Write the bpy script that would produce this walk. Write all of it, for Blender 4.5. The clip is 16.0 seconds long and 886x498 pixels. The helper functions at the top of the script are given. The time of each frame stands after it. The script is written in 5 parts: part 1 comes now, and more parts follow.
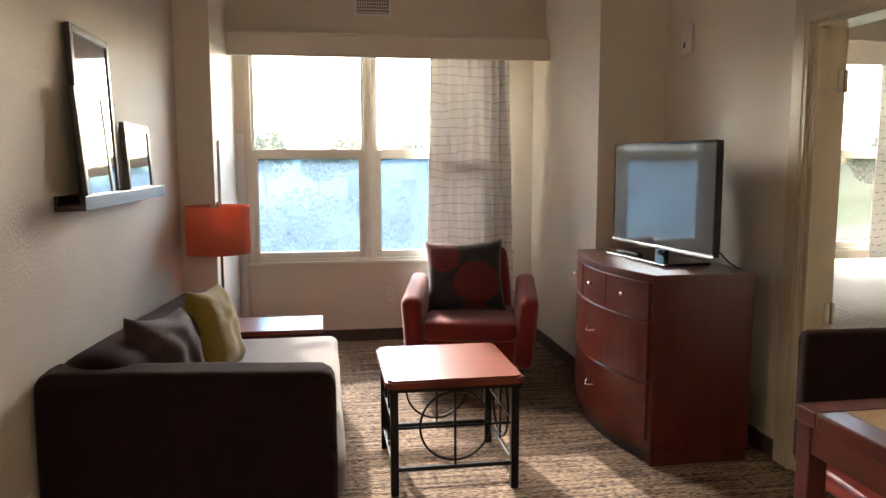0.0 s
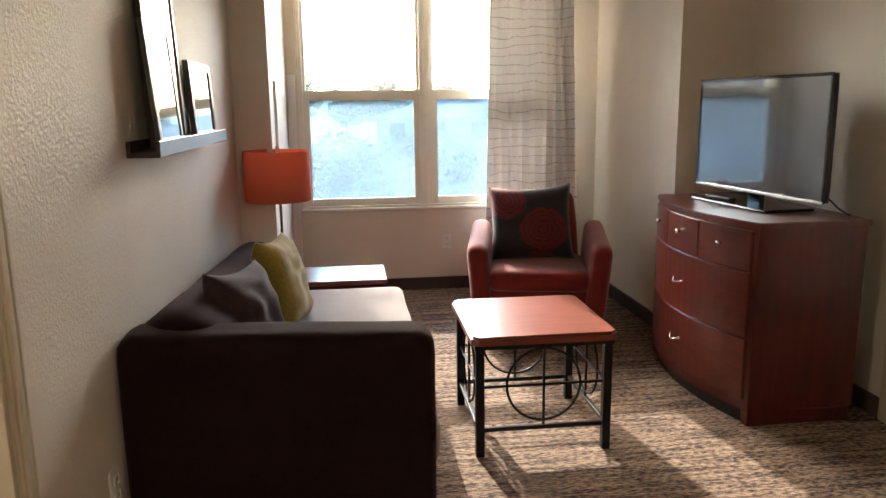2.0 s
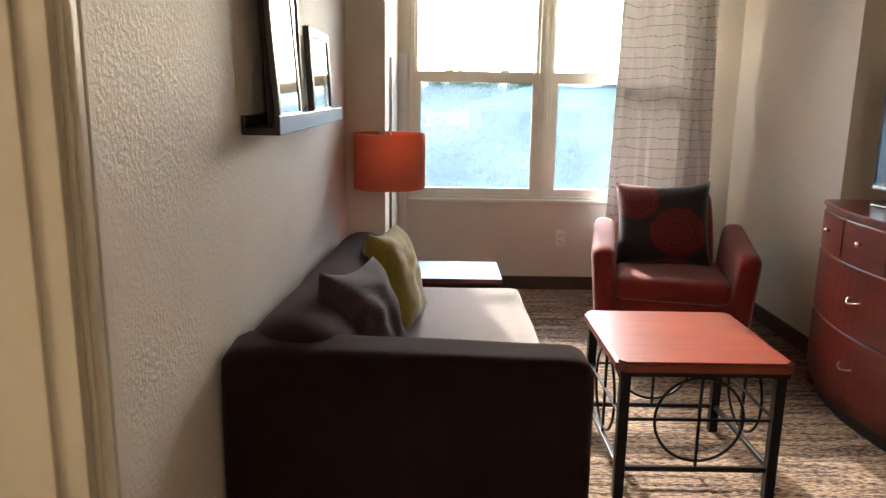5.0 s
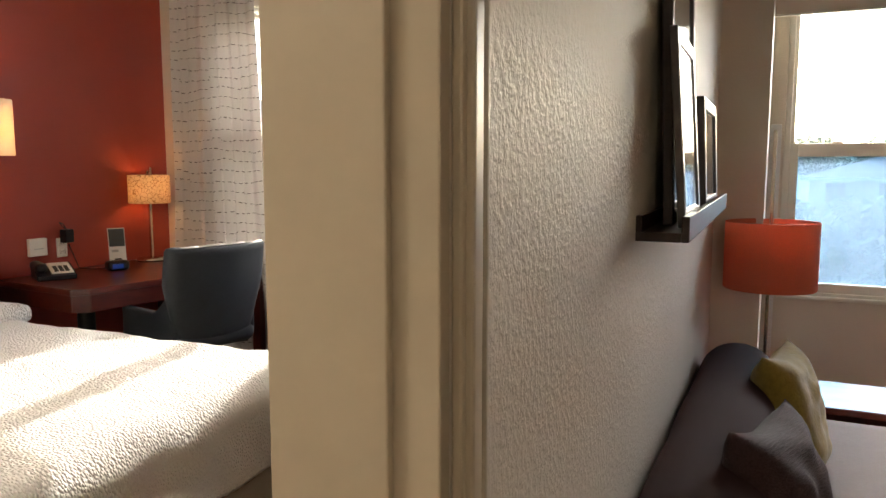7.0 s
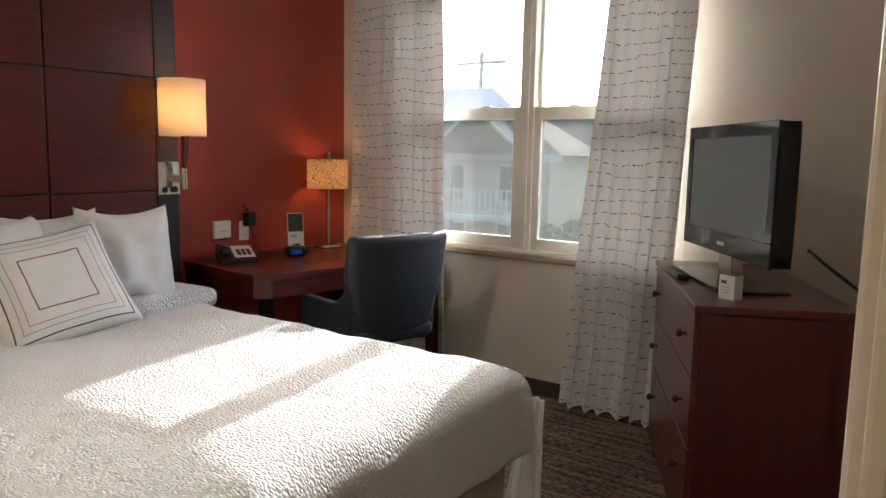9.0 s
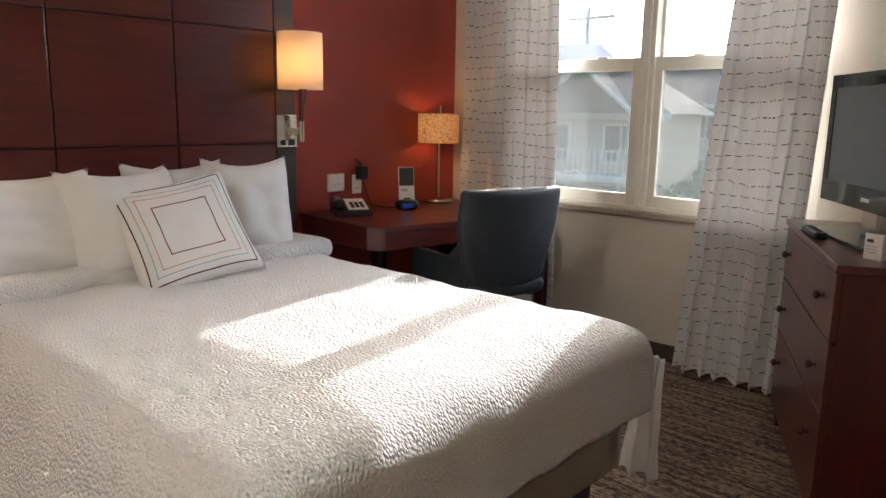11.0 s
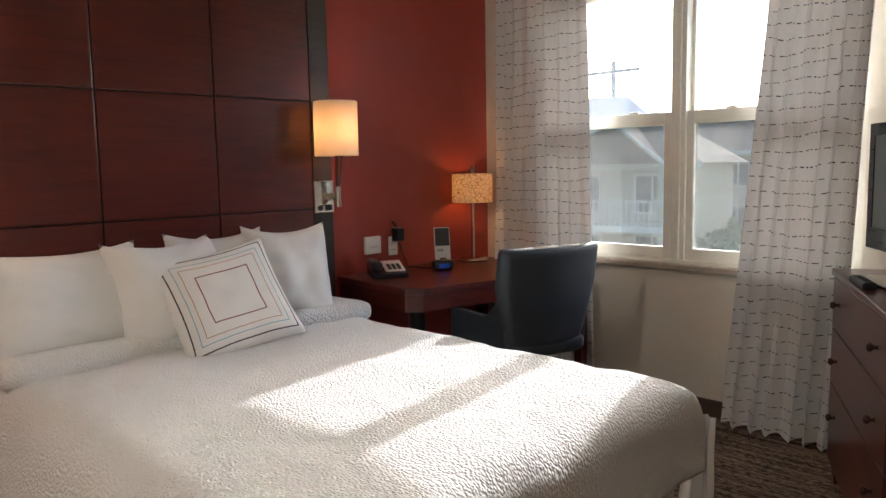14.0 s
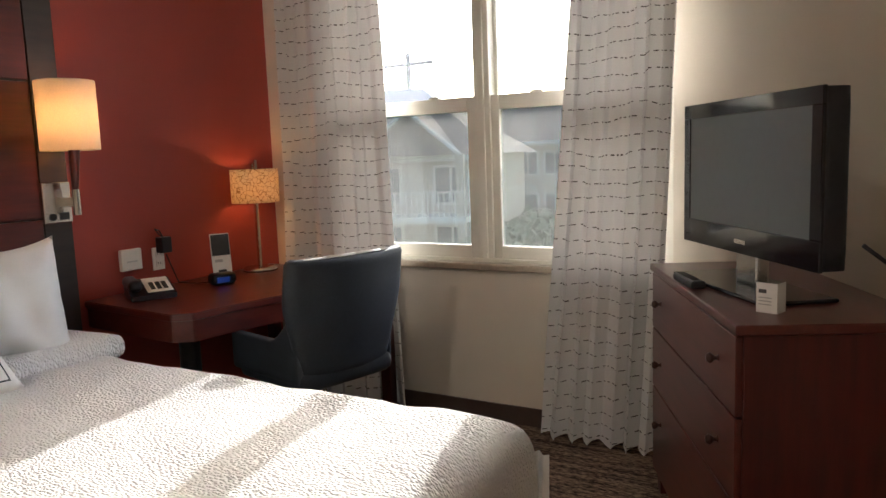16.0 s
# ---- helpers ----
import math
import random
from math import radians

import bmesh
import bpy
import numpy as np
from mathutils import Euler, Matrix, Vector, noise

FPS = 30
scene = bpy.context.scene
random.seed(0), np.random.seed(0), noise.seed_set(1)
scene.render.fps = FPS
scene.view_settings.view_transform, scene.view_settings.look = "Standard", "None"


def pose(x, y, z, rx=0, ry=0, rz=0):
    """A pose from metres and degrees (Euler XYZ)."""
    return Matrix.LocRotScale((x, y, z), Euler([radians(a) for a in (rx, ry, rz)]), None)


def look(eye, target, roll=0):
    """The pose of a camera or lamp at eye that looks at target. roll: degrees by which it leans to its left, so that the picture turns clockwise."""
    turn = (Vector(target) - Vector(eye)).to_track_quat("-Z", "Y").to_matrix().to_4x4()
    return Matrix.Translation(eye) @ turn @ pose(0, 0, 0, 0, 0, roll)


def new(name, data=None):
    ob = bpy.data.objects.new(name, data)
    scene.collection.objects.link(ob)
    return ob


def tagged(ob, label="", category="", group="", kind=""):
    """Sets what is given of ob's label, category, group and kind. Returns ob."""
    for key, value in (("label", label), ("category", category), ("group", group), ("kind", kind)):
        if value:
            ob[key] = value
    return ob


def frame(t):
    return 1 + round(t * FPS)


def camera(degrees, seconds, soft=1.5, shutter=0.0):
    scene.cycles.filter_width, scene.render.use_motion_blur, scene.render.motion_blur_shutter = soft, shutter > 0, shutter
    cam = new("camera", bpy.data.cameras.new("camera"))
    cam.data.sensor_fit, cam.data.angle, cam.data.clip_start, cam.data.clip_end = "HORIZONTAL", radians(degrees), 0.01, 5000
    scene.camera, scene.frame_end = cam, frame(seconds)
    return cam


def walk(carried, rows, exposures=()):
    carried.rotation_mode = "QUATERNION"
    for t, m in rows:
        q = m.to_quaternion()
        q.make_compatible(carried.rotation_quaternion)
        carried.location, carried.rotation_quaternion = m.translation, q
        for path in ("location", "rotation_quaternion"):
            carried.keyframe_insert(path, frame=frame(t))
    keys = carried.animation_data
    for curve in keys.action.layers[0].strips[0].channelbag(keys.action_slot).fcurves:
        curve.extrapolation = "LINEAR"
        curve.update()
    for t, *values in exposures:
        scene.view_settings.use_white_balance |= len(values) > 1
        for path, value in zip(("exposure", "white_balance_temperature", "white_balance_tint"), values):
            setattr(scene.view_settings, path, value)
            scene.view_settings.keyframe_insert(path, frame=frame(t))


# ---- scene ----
cam = camera(62.0, 16.0)
PATH = [
    (0, (0.161, 0.092, 1.444), (0.475, 2.054, 1.211), -0.1),
    (0.5, (0.16, 0.145, 1.435), (0.422, 2.103, 1.126), -0.6),
    (1, (0.159, 0.217, 1.426), (0.407, 2.168, 1.063), -0.3),
    (1.5, (0.066, 0.287, 1.415), (0.351, 2.227, 1.023), 0.2),
    (2, (-0.046, 0.359, 1.432), (0.19, 2.307, 1.049), -0.7),
    (2.5, (-0.048, 0.495, 1.415), (0.058, 2.456, 1.034), -0.1),
    (3, (-0.01, 0.631, 1.398), (0.067, 2.584, 0.974), 1.2),
    (5.5, (-0.263, 0.883, 1.4), (-0.309, 2.841, 0.996), 0.5),
    (6, (-0.298, 1.104, 1.413), (-0.733, 3.027, 1.075), 0.6),
    (6.5, (-0.351, 1.194, 1.415), (-1.007, 3.063, 1.137), 0.6),
    (7, (-0.483, 1.242, 1.434), (-1.29, 3.057, 1.204), 0.0),
    (7.5, (-0.630, 1.292, 1.419), (-1.622, 3.014, 1.196), 0.1),
    (8, (-0.684, 1.338, 1.417), (-1.711, 3.033, 1.15), 1.4),
    (8.5, (-0.806, 1.411, 1.418), (-1.871, 3.083, 1.154), 1.5),
    (9, (-0.871, 1.439, 1.417), (-2.013, 3.061, 1.158), 1.1),
    (9.5, (-0.907, 1.404, 1.427), (-2.098, 2.986, 1.149), 0.2),
    (10, (-0.923, 1.423, 1.41), (-2.185, 2.945, 1.113), -0.0),
    (12.5, (-0.955, 1.414, 1.37), (-2.34, 2.776, 0.891), 1.1),
    (13, (-0.946, 1.404, 1.385), (-2.358, 2.732, 0.893), -0.0),
    (13.5, (-0.946, 1.402, 1.408), (-2.393, 2.743, 1.08), -1.1),
    (14, (-0.956, 1.403, 1.404), (-2.372, 2.798, 1.184), -1.1),
    (14.5, (-1.003, 1.474, 1.407), (-2.387, 2.898, 1.17), -0.8),
    (15, (-1.144, 1.584, 1.401), (-2.485, 3.048, 1.162), 0.0),
    (15.5, (-1.249, 1.717, 1.41), (-2.426, 3.313, 1.155), -1.4),
    (16, (-1.267, 1.873, 1.4), (-2.267, 3.587, 1.147), -2.1),
]
EXPOSURES = [(0.0, 4.1, 6450, 10), (3.0, 4.15, 6500, 10), (5.5, 4.15, 6400, 10), (6.0, 4.0, 6600, 10), (7.0, 3.8, 6400, 10), (8.5, 3.5, 5750, 10), (10.0, 3.58, 5650, 10), (12.5, 3.5, 5650, 10), (15.0, 3.45, 5650, 10), (16.0, 3.5, 5850, 10)]
walk(cam, [(t, look(eye, target, roll)) for t, eye, target, roll in PATH], EXPOSURES)

# ---- world, sun and exposure ----
world = bpy.data.worlds.new("sky")
scene.world = world
world.use_nodes = True
wn = world.node_tree
SUN_TO = Vector((-0.19, 1.0, 0.60)).normalized()
sky = wn.nodes.new("ShaderNodeTexSky")
sky.sky_type, sky.sun_disc = "NISHITA", False
sky.sun_elevation = math.asin(SUN_TO.z)
sky.sun_rotation = math.atan2(SUN_TO.x, SUN_TO.y)
sky.dust_density = 3.0
wn.links.new(sky.outputs[0], wn.nodes["Background"].inputs[0])
wn.nodes["Background"].inputs[1].default_value = 0.15
sun = new("sun", bpy.data.lights.new("sun", "SUN"))
sun.data.energy, sun.data.angle, sun.data.color = 0.42, radians(0.5), (1.0, 0.93, 0.82)
sun.matrix_world = look(SUN_TO * 50, (0, 0, 0))


# ---- materials ----
def nodes_of(name):
    m = bpy.data.materials.new(name)
    m.use_nodes = True
    return m, m.node_tree, m.node_tree.nodes["Principled BSDF"]


def coords(nt, scale=(1, 1, 1), kind="Object"):
    c, mp = nt.nodes.new("ShaderNodeTexCoord"), nt.nodes.new("ShaderNodeMapping")
    mp.inputs["Scale"].default_value = scale
    nt.links.new(c.outputs[kind], mp.inputs[0])
    return mp.outputs[0]


def noise_node(nt, vec, scale, detail=3, rough=0.55):
    n = nt.nodes.new("ShaderNodeTexNoise")
    n.inputs["Scale"].default_value, n.inputs["Detail"].default_value, n.inputs["Roughness"].default_value = scale, detail, rough
    nt.links.new(vec, n.inputs["Vector"])
    return n.outputs[0]


def ramp(nt, fac, stops):
    r = nt.nodes.new("ShaderNodeValToRGB")
    while len(r.color_ramp.elements) < len(stops):
        r.color_ramp.elements.new(0.5)
    for e, (p, c) in zip(r.color_ramp.elements, stops):
        e.position, e.color = p, (*c, 1)
    nt.links.new(fac, r.inputs[0])
    return r.outputs[0]


def math_node(nt, op, a, b=None, c=None):
    n = nt.nodes.new("ShaderNodeMath")
    n.operation = op
    for i, v in enumerate((a, b, c)):
        if v is None:
            continue
        if isinstance(v, (int, float)):
            n.inputs[i].default_value = v
        else:
            nt.links.new(v, n.inputs[i])
    return n.outputs[0]


def mix_color(nt, fac, a, b):
    n = nt.nodes.new("ShaderNodeMix")
    n.data_type = "RGBA"
    for sock, v in ((n.inputs[0], fac), (n.inputs[6], a), (n.inputs[7], b)):
        if isinstance(v, tuple):
            sock.default_value = (*v, 1)
        elif isinstance(v, (int, float)):
            sock.default_value = v
        else:
            nt.links.new(v, sock)
    return n.outputs[2]


def bump(nt, bsdf, height, strength, dist):
    b = nt.nodes.new("ShaderNodeBump")
    b.inputs["Strength"].default_value, b.inputs["Distance"].default_value = strength, dist
    nt.links.new(height, b.inputs["Height"])
    nt.links.new(b.outputs[0], bsdf.inputs["Normal"])


def plain(name, color, rough=0.5, metal=0.0, vary=0.12, grain=40, bump_d=0.0, bump_s=0.5, stretch=(1, 1, 1), sheen=0.0, emit=None):
    """A paint, plastic, cloth or metal: colour varied at two scales, with a fine relief."""
    m, nt, b = nodes_of(name)
    v = coords(nt, stretch)
    fine, broad = noise_node(nt, v, grain, 4), noise_node(nt, v, grain / 12, 2)
    f = math_node(nt, "ADD", math_node(nt, "MULTIPLY", fine, 0.6), math_node(nt, "MULTIPLY", broad, 0.4))
    lo, hi = tuple(c * (1 - vary) for c in color), tuple(min(1, c * (1 + vary)) for c in color)
    nt.links.new(ramp(nt, f, [(0.3, lo), (0.7, hi)]), b.inputs["Base Color"])
    b.inputs["Roughness"].default_value, b.inputs["Metallic"].default_value = rough, metal
    b.inputs["Sheen Weight"].default_value = sheen
    if sheen:
        b.inputs["Specular IOR Level"].default_value = 0.12
    if bump_d:
        bump(nt, b, fine, bump_s, bump_d)
    if emit:
        b.inputs["Emission Color"].default_value, b.inputs["Emission Strength"].default_value = (*emit[0], 1), emit[1]
    return m


def wood(name, dark, light, rough, axis=2, scale=9.0, coat=0.25):
    """Stained wood with grain along one axis."""
    m, nt, b = nodes_of(name)
    st = [scale] * 3
    st[axis] = scale * 0.09
    v = coords(nt, st)
    grain = noise_node(nt, v, 3.0, 8, 0.65)
    cloud = noise_node(nt, coords(nt, (1, 1, 1)), 3.0, 2)
    f = math_node(nt, "ADD", math_node(nt, "MULTIPLY", grain, 0.7), math_node(nt, "MULTIPLY", cloud, 0.3))
    nt.links.new(ramp(nt, f, [(0.32, dark), (0.5, tuple((a + c) / 2 for a, c in zip(dark, light))), (0.7, light)]), b.inputs["Base Color"])
    b.inputs["Roughness"].default_value, b.inputs["Coat Weight"].default_value, b.inputs["Coat Roughness"].default_value = rough, coat, 0.15
    bump(nt, b, grain, 0.25, 0.001)
    return m


def wall_paper(name, color, relief=0.6, scale=70):
    m, nt, b = nodes_of(name)
    v = coords(nt)
    n1, n2, n3 = noise_node(nt, v, scale, 3), noise_node(nt, v, scale * 2.3, 2), noise_node(nt, v, 1.3, 3)
    lo, hi = tuple(c * 0.93 for c in color), tuple(c * 1.04 for c in color)
    nt.links.new(ramp(nt, n3, [(0.3, lo), (0.7, hi)]), b.inputs["Base Color"])
    b.inputs["Roughness"].default_value = 0.55
    h = ramp(nt, n1, [(0.40, (0, 0, 0)), (0.62, (1, 1, 1))])
    h = math_node(nt, "ADD", h, math_node(nt, "MULTIPLY", n2, 0.4))
    bump(nt, b, h, relief, 0.0025)
    return m


def carpet_material():
    m, nt, b = nodes_of("woven_carpet")
    v = coords(nt)
    warp = nt.nodes.new("ShaderNodeVectorMath")
    warp.operation = "MULTIPLY"
    nt.links.new(v, warp.inputs[0])
    warp.inputs[1].default_value = (34, 105, 11)
    dash = noise_node(nt, warp.outputs[0], 1.0, 2, 0.5)
    warp2 = nt.nodes.new("ShaderNodeVectorMath")
    warp2.operation = "MULTIPLY"
    nt.links.new(v, warp2.inputs[0])
    warp2.inputs[1].default_value = (3.0, 34, 1)
    band = noise_node(nt, warp2.outputs[0], 1.0, 1, 0.4)
    tuft = noise_node(nt, v, 190, 2, 0.6)
    f = math_node(nt, "ADD", math_node(nt, "MULTIPLY", dash, 0.55), math_node(nt, "MULTIPLY", band, 0.3))
    f = math_node(nt, "ADD", f, math_node(nt, "MULTIPLY", tuft, 0.22))
    col = ramp(nt, f, [(0.45, (0.030, 0.018, 0.014)), (0.51, (0.15, 0.095, 0.068)), (0.56, (0.28, 0.19, 0.13)), (0.66, (0.45, 0.33, 0.22))])
    nt.links.new(col, b.inputs["Base Color"])
    b.inputs["Roughness"].default_value = 0.95
    bump(nt, b, math_node(nt, "ADD", tuft, dash), 0.8, 0.006)
    return m


def curtain_material(name, dash_color):
    """Pale cloth with wavering rows of dark stitched dashes; light passes through."""
    m, nt, b = nodes_of(name)
    uv = coords(nt, (1, 1, 1), "UV")
    sep = nt.nodes.new("ShaderNodeSeparateXYZ")
    nt.links.new(uv, sep.inputs[0])
    st = coords(nt, (1.6, 2.6, 1), "UV")
    wob = noise_node(nt, st, 1.6, 2)
    row = math_node(nt, "ADD", math_node(nt, "MULTIPLY", sep.outputs[1], 15.0), math_node(nt, "MULTIPLY", wob, 1.5))
    near = math_node(nt, "ABSOLUTE", math_node(nt, "SUBTRACT", math_node(nt, "FRACT", row), 0.5))
    line = math_node(nt, "LESS_THAN", near, 0.031)
    du = math_node(nt, "ADD", math_node(nt, "MULTIPLY", sep.outputs[0], 30.0), math_node(nt, "MULTIPLY", math_node(nt, "FLOOR", row), 0.37))
    dash = math_node(nt, "GREATER_THAN", math_node(nt, "FRACT", du), 0.48)
    mask = math_node(nt, "MULTIPLY", line, dash)
    weave = noise_node(nt, uv, 260, 2)
    cloth = ramp(nt, weave, [(0.3, (0.80, 0.79, 0.77)), (0.7, (0.88, 0.87, 0.86))])
    col = mix_color(nt, mask, cloth, dash_color)
    nt.links.new(col, b.inputs["Base Color"])
    b.inputs["Roughness"].default_value = 0.85
    tr = nt.nodes.new("ShaderNodeBsdfTranslucent")
    nt.links.new(col, tr.inputs[0])
    mx = nt.nodes.new("ShaderNodeMixShader")
    mx.inputs[0].default_value = 0.13
    nt.links.new(b.outputs[0], mx.inputs[1])
    nt.links.new(tr.outputs[0], mx.inputs[2])
    nt.links.new(mx.outputs[0], nt.nodes["Material Output"].inputs[0])
    return m


def shade_material(name, color, glow, cracks=False, through_light=0.45):
    """Lamp shade cloth: light of the bulb and of the window passes through it."""
    m, nt, b = nodes_of(name)
    v = coords(nt)
    fine = noise_node(nt, v, 220, 2)
    col = ramp(nt, fine, [(0.3, tuple(c * 0.9 for c in color)), (0.7, color)])
    if cracks:
        vor = nt.nodes.new("ShaderNodeTexVoronoi")
        vor.feature = "DISTANCE_TO_EDGE"
        vor.inputs["Scale"].default_value = 38
        warped = nt.nodes.new("ShaderNodeVectorMath")
        warped.operation = "ADD"
        nt.links.new(v, warped.inputs[0])
        cn = nt.nodes.new("ShaderNodeTexNoise")
        cn.inputs["Scale"].default_value = 30
        nt.links.new(v, cn.inputs["Vector"])
        sc = nt.nodes.new("ShaderNodeVectorMath")
        sc.operation = "SCALE"
        sc.inputs["Scale"].default_value = 0.03
        nt.links.new(cn.outputs["Color"], sc.inputs[0])
        nt.links.new(sc.outputs[0], warped.inputs[1])
        nt.links.new(warped.outputs[0], vor.inputs["Vector"])
        edge = math_node(nt, "LESS_THAN", vor.outputs["Distance"], 0.035)
        col = mix_color(nt, edge, col, (0.30, 0.17, 0.07))
    nt.links.new(col, b.inputs["Base Color"])
    b.inputs["Roughness"].default_value = 0.8
    tr = nt.nodes.new("ShaderNodeBsdfTranslucent")
    nt.links.new(col, tr.inputs[0])
    mx = nt.nodes.new("ShaderNodeMixShader")
    mx.inputs[0].default_value = through_light
    nt.links.new(b.outputs[0], mx.inputs[1])
    nt.links.new(tr.outputs[0], mx.inputs[2])
    nt.links.new(mx.outputs[0], nt.nodes["Material Output"].inputs[0])
    return m


def pane_material(name, haze, haze_color, tint=(1, 1, 1)):
    """Window glass with a film of dust that catches the light; tint darkens the view beyond."""
    m, nt, b = nodes_of(name)
    nt.nodes.remove(b)
    clear, gl, tr = nt.nodes.new("ShaderNodeBsdfTransparent"), nt.nodes.new("ShaderNodeBsdfGlossy"), nt.nodes.new("ShaderNodeBsdfTranslucent")
    gl.inputs["Roughness"].default_value = 0.02
    tr.inputs[0].default_value = (*haze_color, 1)
    clear.inputs[0].default_value = (*tint, 1)
    fr = nt.nodes.new("ShaderNodeFresnel")
    fr.inputs[0].default_value = 1.35
    n = noise_node(nt, coords(nt), 3.5, 4)
    f = math_node(nt, "MULTIPLY", ramp(nt, n, [(0.3, (0.55, 0.55, 0.55)), (0.75, (1, 1, 1))]), haze)
    dusty, out = nt.nodes.new("ShaderNodeMixShader"), nt.nodes.new("ShaderNodeMixShader")
    nt.links.new(f, dusty.inputs[0])
    nt.links.new(clear.outputs[0], dusty.inputs[1])
    nt.links.new(tr.outputs[0], dusty.inputs[2])
    nt.links.new(fr.outputs[0], out.inputs[0])
    nt.links.new(dusty.outputs[0], out.inputs[1])
    nt.links.new(gl.outputs[0], out.inputs[2])
    nt.links.new(out.outputs[0], nt.nodes["Material Output"].inputs[0])
    return m


def quilt_material():
    """White matelasse cloth with a puckered relief."""
    m, nt, b = nodes_of("quilted_white")
    v = coords(nt, (1, 1.5, 1))
    cells = nt.nodes.new("ShaderNodeTexVoronoi")
    cells.feature = "SMOOTH_F1"
    cells.inputs["Scale"].default_value = 96
    cells.inputs["Smoothness"].default_value = 0.5
    nt.links.new(v, cells.inputs["Vector"])
    n = cells.outputs["Distance"]
    n2 = noise_node(nt, coords(nt), 5, 3)
    b.inputs["Base Color"].default_value = (0.80, 0.79, 0.77, 1)
    b.inputs["Roughness"].default_value = 0.75
    b.inputs["Sheen Weight"].default_value = 0.15
    h = math_node(nt, "ADD", math_node(nt, "MULTIPLY", n, -0.8), math_node(nt, "MULTIPLY", n2, 0.6))
    bump(nt, b, h, 1.0, 0.0115)
    return m


def stripe_cloth(name, base, stripes):
    """White cushion cloth with square outlines; each stripe is (half size, half width, colour), in the cloth's own uv."""
    m, nt, b = nodes_of(name)
    uv = coords(nt, (1, 1, 1), "UV")
    sep = nt.nodes.new("ShaderNodeSeparateXYZ")
    nt.links.new(uv, sep.inputs[0])
    d = math_node(nt, "MAXIMUM", math_node(nt, "ABSOLUTE", sep.outputs[0]), math_node(nt, "ABSOLUTE", sep.outputs[1]))
    col = base
    for half, w, c in stripes:
        k = math_node(nt, "LESS_THAN", math_node(nt, "ABSOLUTE", math_node(nt, "SUBTRACT", d, half)), w)
        col = mix_color(nt, k, col, c)
    nt.links.new(col, b.inputs["Base Color"])
    b.inputs["Roughness"].default_value = 0.85
    bump(nt, b, noise_node(nt, uv, 90, 3), 0.3, 0.002)
    return m


def rose_cloth():
    """Black cushion cloth with two large red roses of ringed petals."""
    m, nt, b = nodes_of("rose_cloth")
    uv = coords(nt, (1, 1, 1), "UV")
    wob = nt.nodes.new("ShaderNodeTexNoise")
    wob.inputs["Scale"].default_value = 5.0
    nt.links.new(uv, wob.inputs["Vector"])
    col = (0.02, 0.016, 0.018)
    for cx, cy, r in ((0.30, -0.22, 0.62), (-0.62, 0.62, 0.52), (0.2, -1.2, 0.4)):
        sub = nt.nodes.new("ShaderNodeVectorMath")
        sub.operation = "DISTANCE"
        nt.links.new(uv, sub.inputs[0])
        sub.inputs[1].default_value = (cx, cy, 0)
        d = math_node(nt, "ADD", sub.outputs["Value"], math_node(nt, "MULTIPLY", math_node(nt, "SUBTRACT", wob.outputs[0], 0.5), 0.22))
        inside = math_node(nt, "LESS_THAN", d, r)
        ring = math_node(nt, "LESS_THAN", math_node(nt, "FRACT", math_node(nt, "MULTIPLY", d, 8.5)), 0.22)
        rose = mix_color(nt, ring, (0.15, 0.013, 0.014), (0.06, 0.010, 0.012))
        col = mix_color(nt, inside, col, rose)
    nt.links.new(col, b.inputs["Base Color"])
    b.inputs["Roughness"].default_value = 0.8
    b.inputs["Sheen Weight"].default_value = 0.2
    bump(nt, b, noise_node(nt, uv, 120, 2), 0.4, 0.002)
    return m


WALL = wall_paper("cream_wallpaper", (0.72, 0.65, 0.56), 0.45, 95)
SMOOTH = wall_paper("cream_paint", (0.74, 0.67, 0.57), 0.15, 110)
RED = wall_paper("red_paint", (0.33, 0.045, 0.028), 0.25, 110)
WHITE = wall_paper("ceiling_paint", (0.78, 0.76, 0.72), 0.4, 60)
TRIM = plain("cream_trim_paint", (0.55, 0.48, 0.36), 0.35, vary=0.05, grain=15)
FRAME_PAINT = plain("white_window_vinyl", (0.78, 0.75, 0.66), 0.35, vary=0.04, grain=12)
STONE = plain("tan_sill_stone", (0.40, 0.33, 0.26), 0.35, vary=0.2, grain=60)
BASE = plain("brown_vinyl_base", (0.07, 0.045, 0.035), 0.5, vary=0.1)
CARPET = carpet_material()
CHERRY = wood("cherry_wood", (0.036, 0.0042, 0.003), (0.10, 0.011, 0.006), 0.32, 2)
CHERRY_Y = wood("cherry_wood_lengthwise", (0.045, 0.006, 0.004), (0.125, 0.019, 0.010), 0.28, 1)
CHERRY_TOP = wood("cherry_top", (0.15, 0.022, 0.012), (0.28, 0.048, 0.024), 0.33, 0, coat=0.5)
MAHOG = wood("mahogany_panel", (0.050, 0.0060, 0.004), (0.12, 0.015, 0.008), 0.3, 1, coat=0.4)
DARKWOOD = wood("espresso_wood", (0.018, 0.011, 0.009), (0.05, 0.028, 0.02), 0.4, 1)
TAN_INLAY = plain("tan_leather_inlay", (0.42, 0.27, 0.14), 0.5, vary=0.15)
BLACK_METAL = plain("black_iron", (0.02, 0.018, 0.018), 0.42, 0.7, grain=80, bump_d=0.0006)
CHROME = plain("brushed_nickel", (0.62, 0.58, 0.52), 0.22, 1.0, vary=0.05, grain=90)
KNOB_DARK = plain("dark_bronze", (0.10, 0.06, 0.05), 0.3, 0.9)
BLACK = plain("black_plastic", (0.012, 0.012, 0.014), 0.35, vary=0.2)
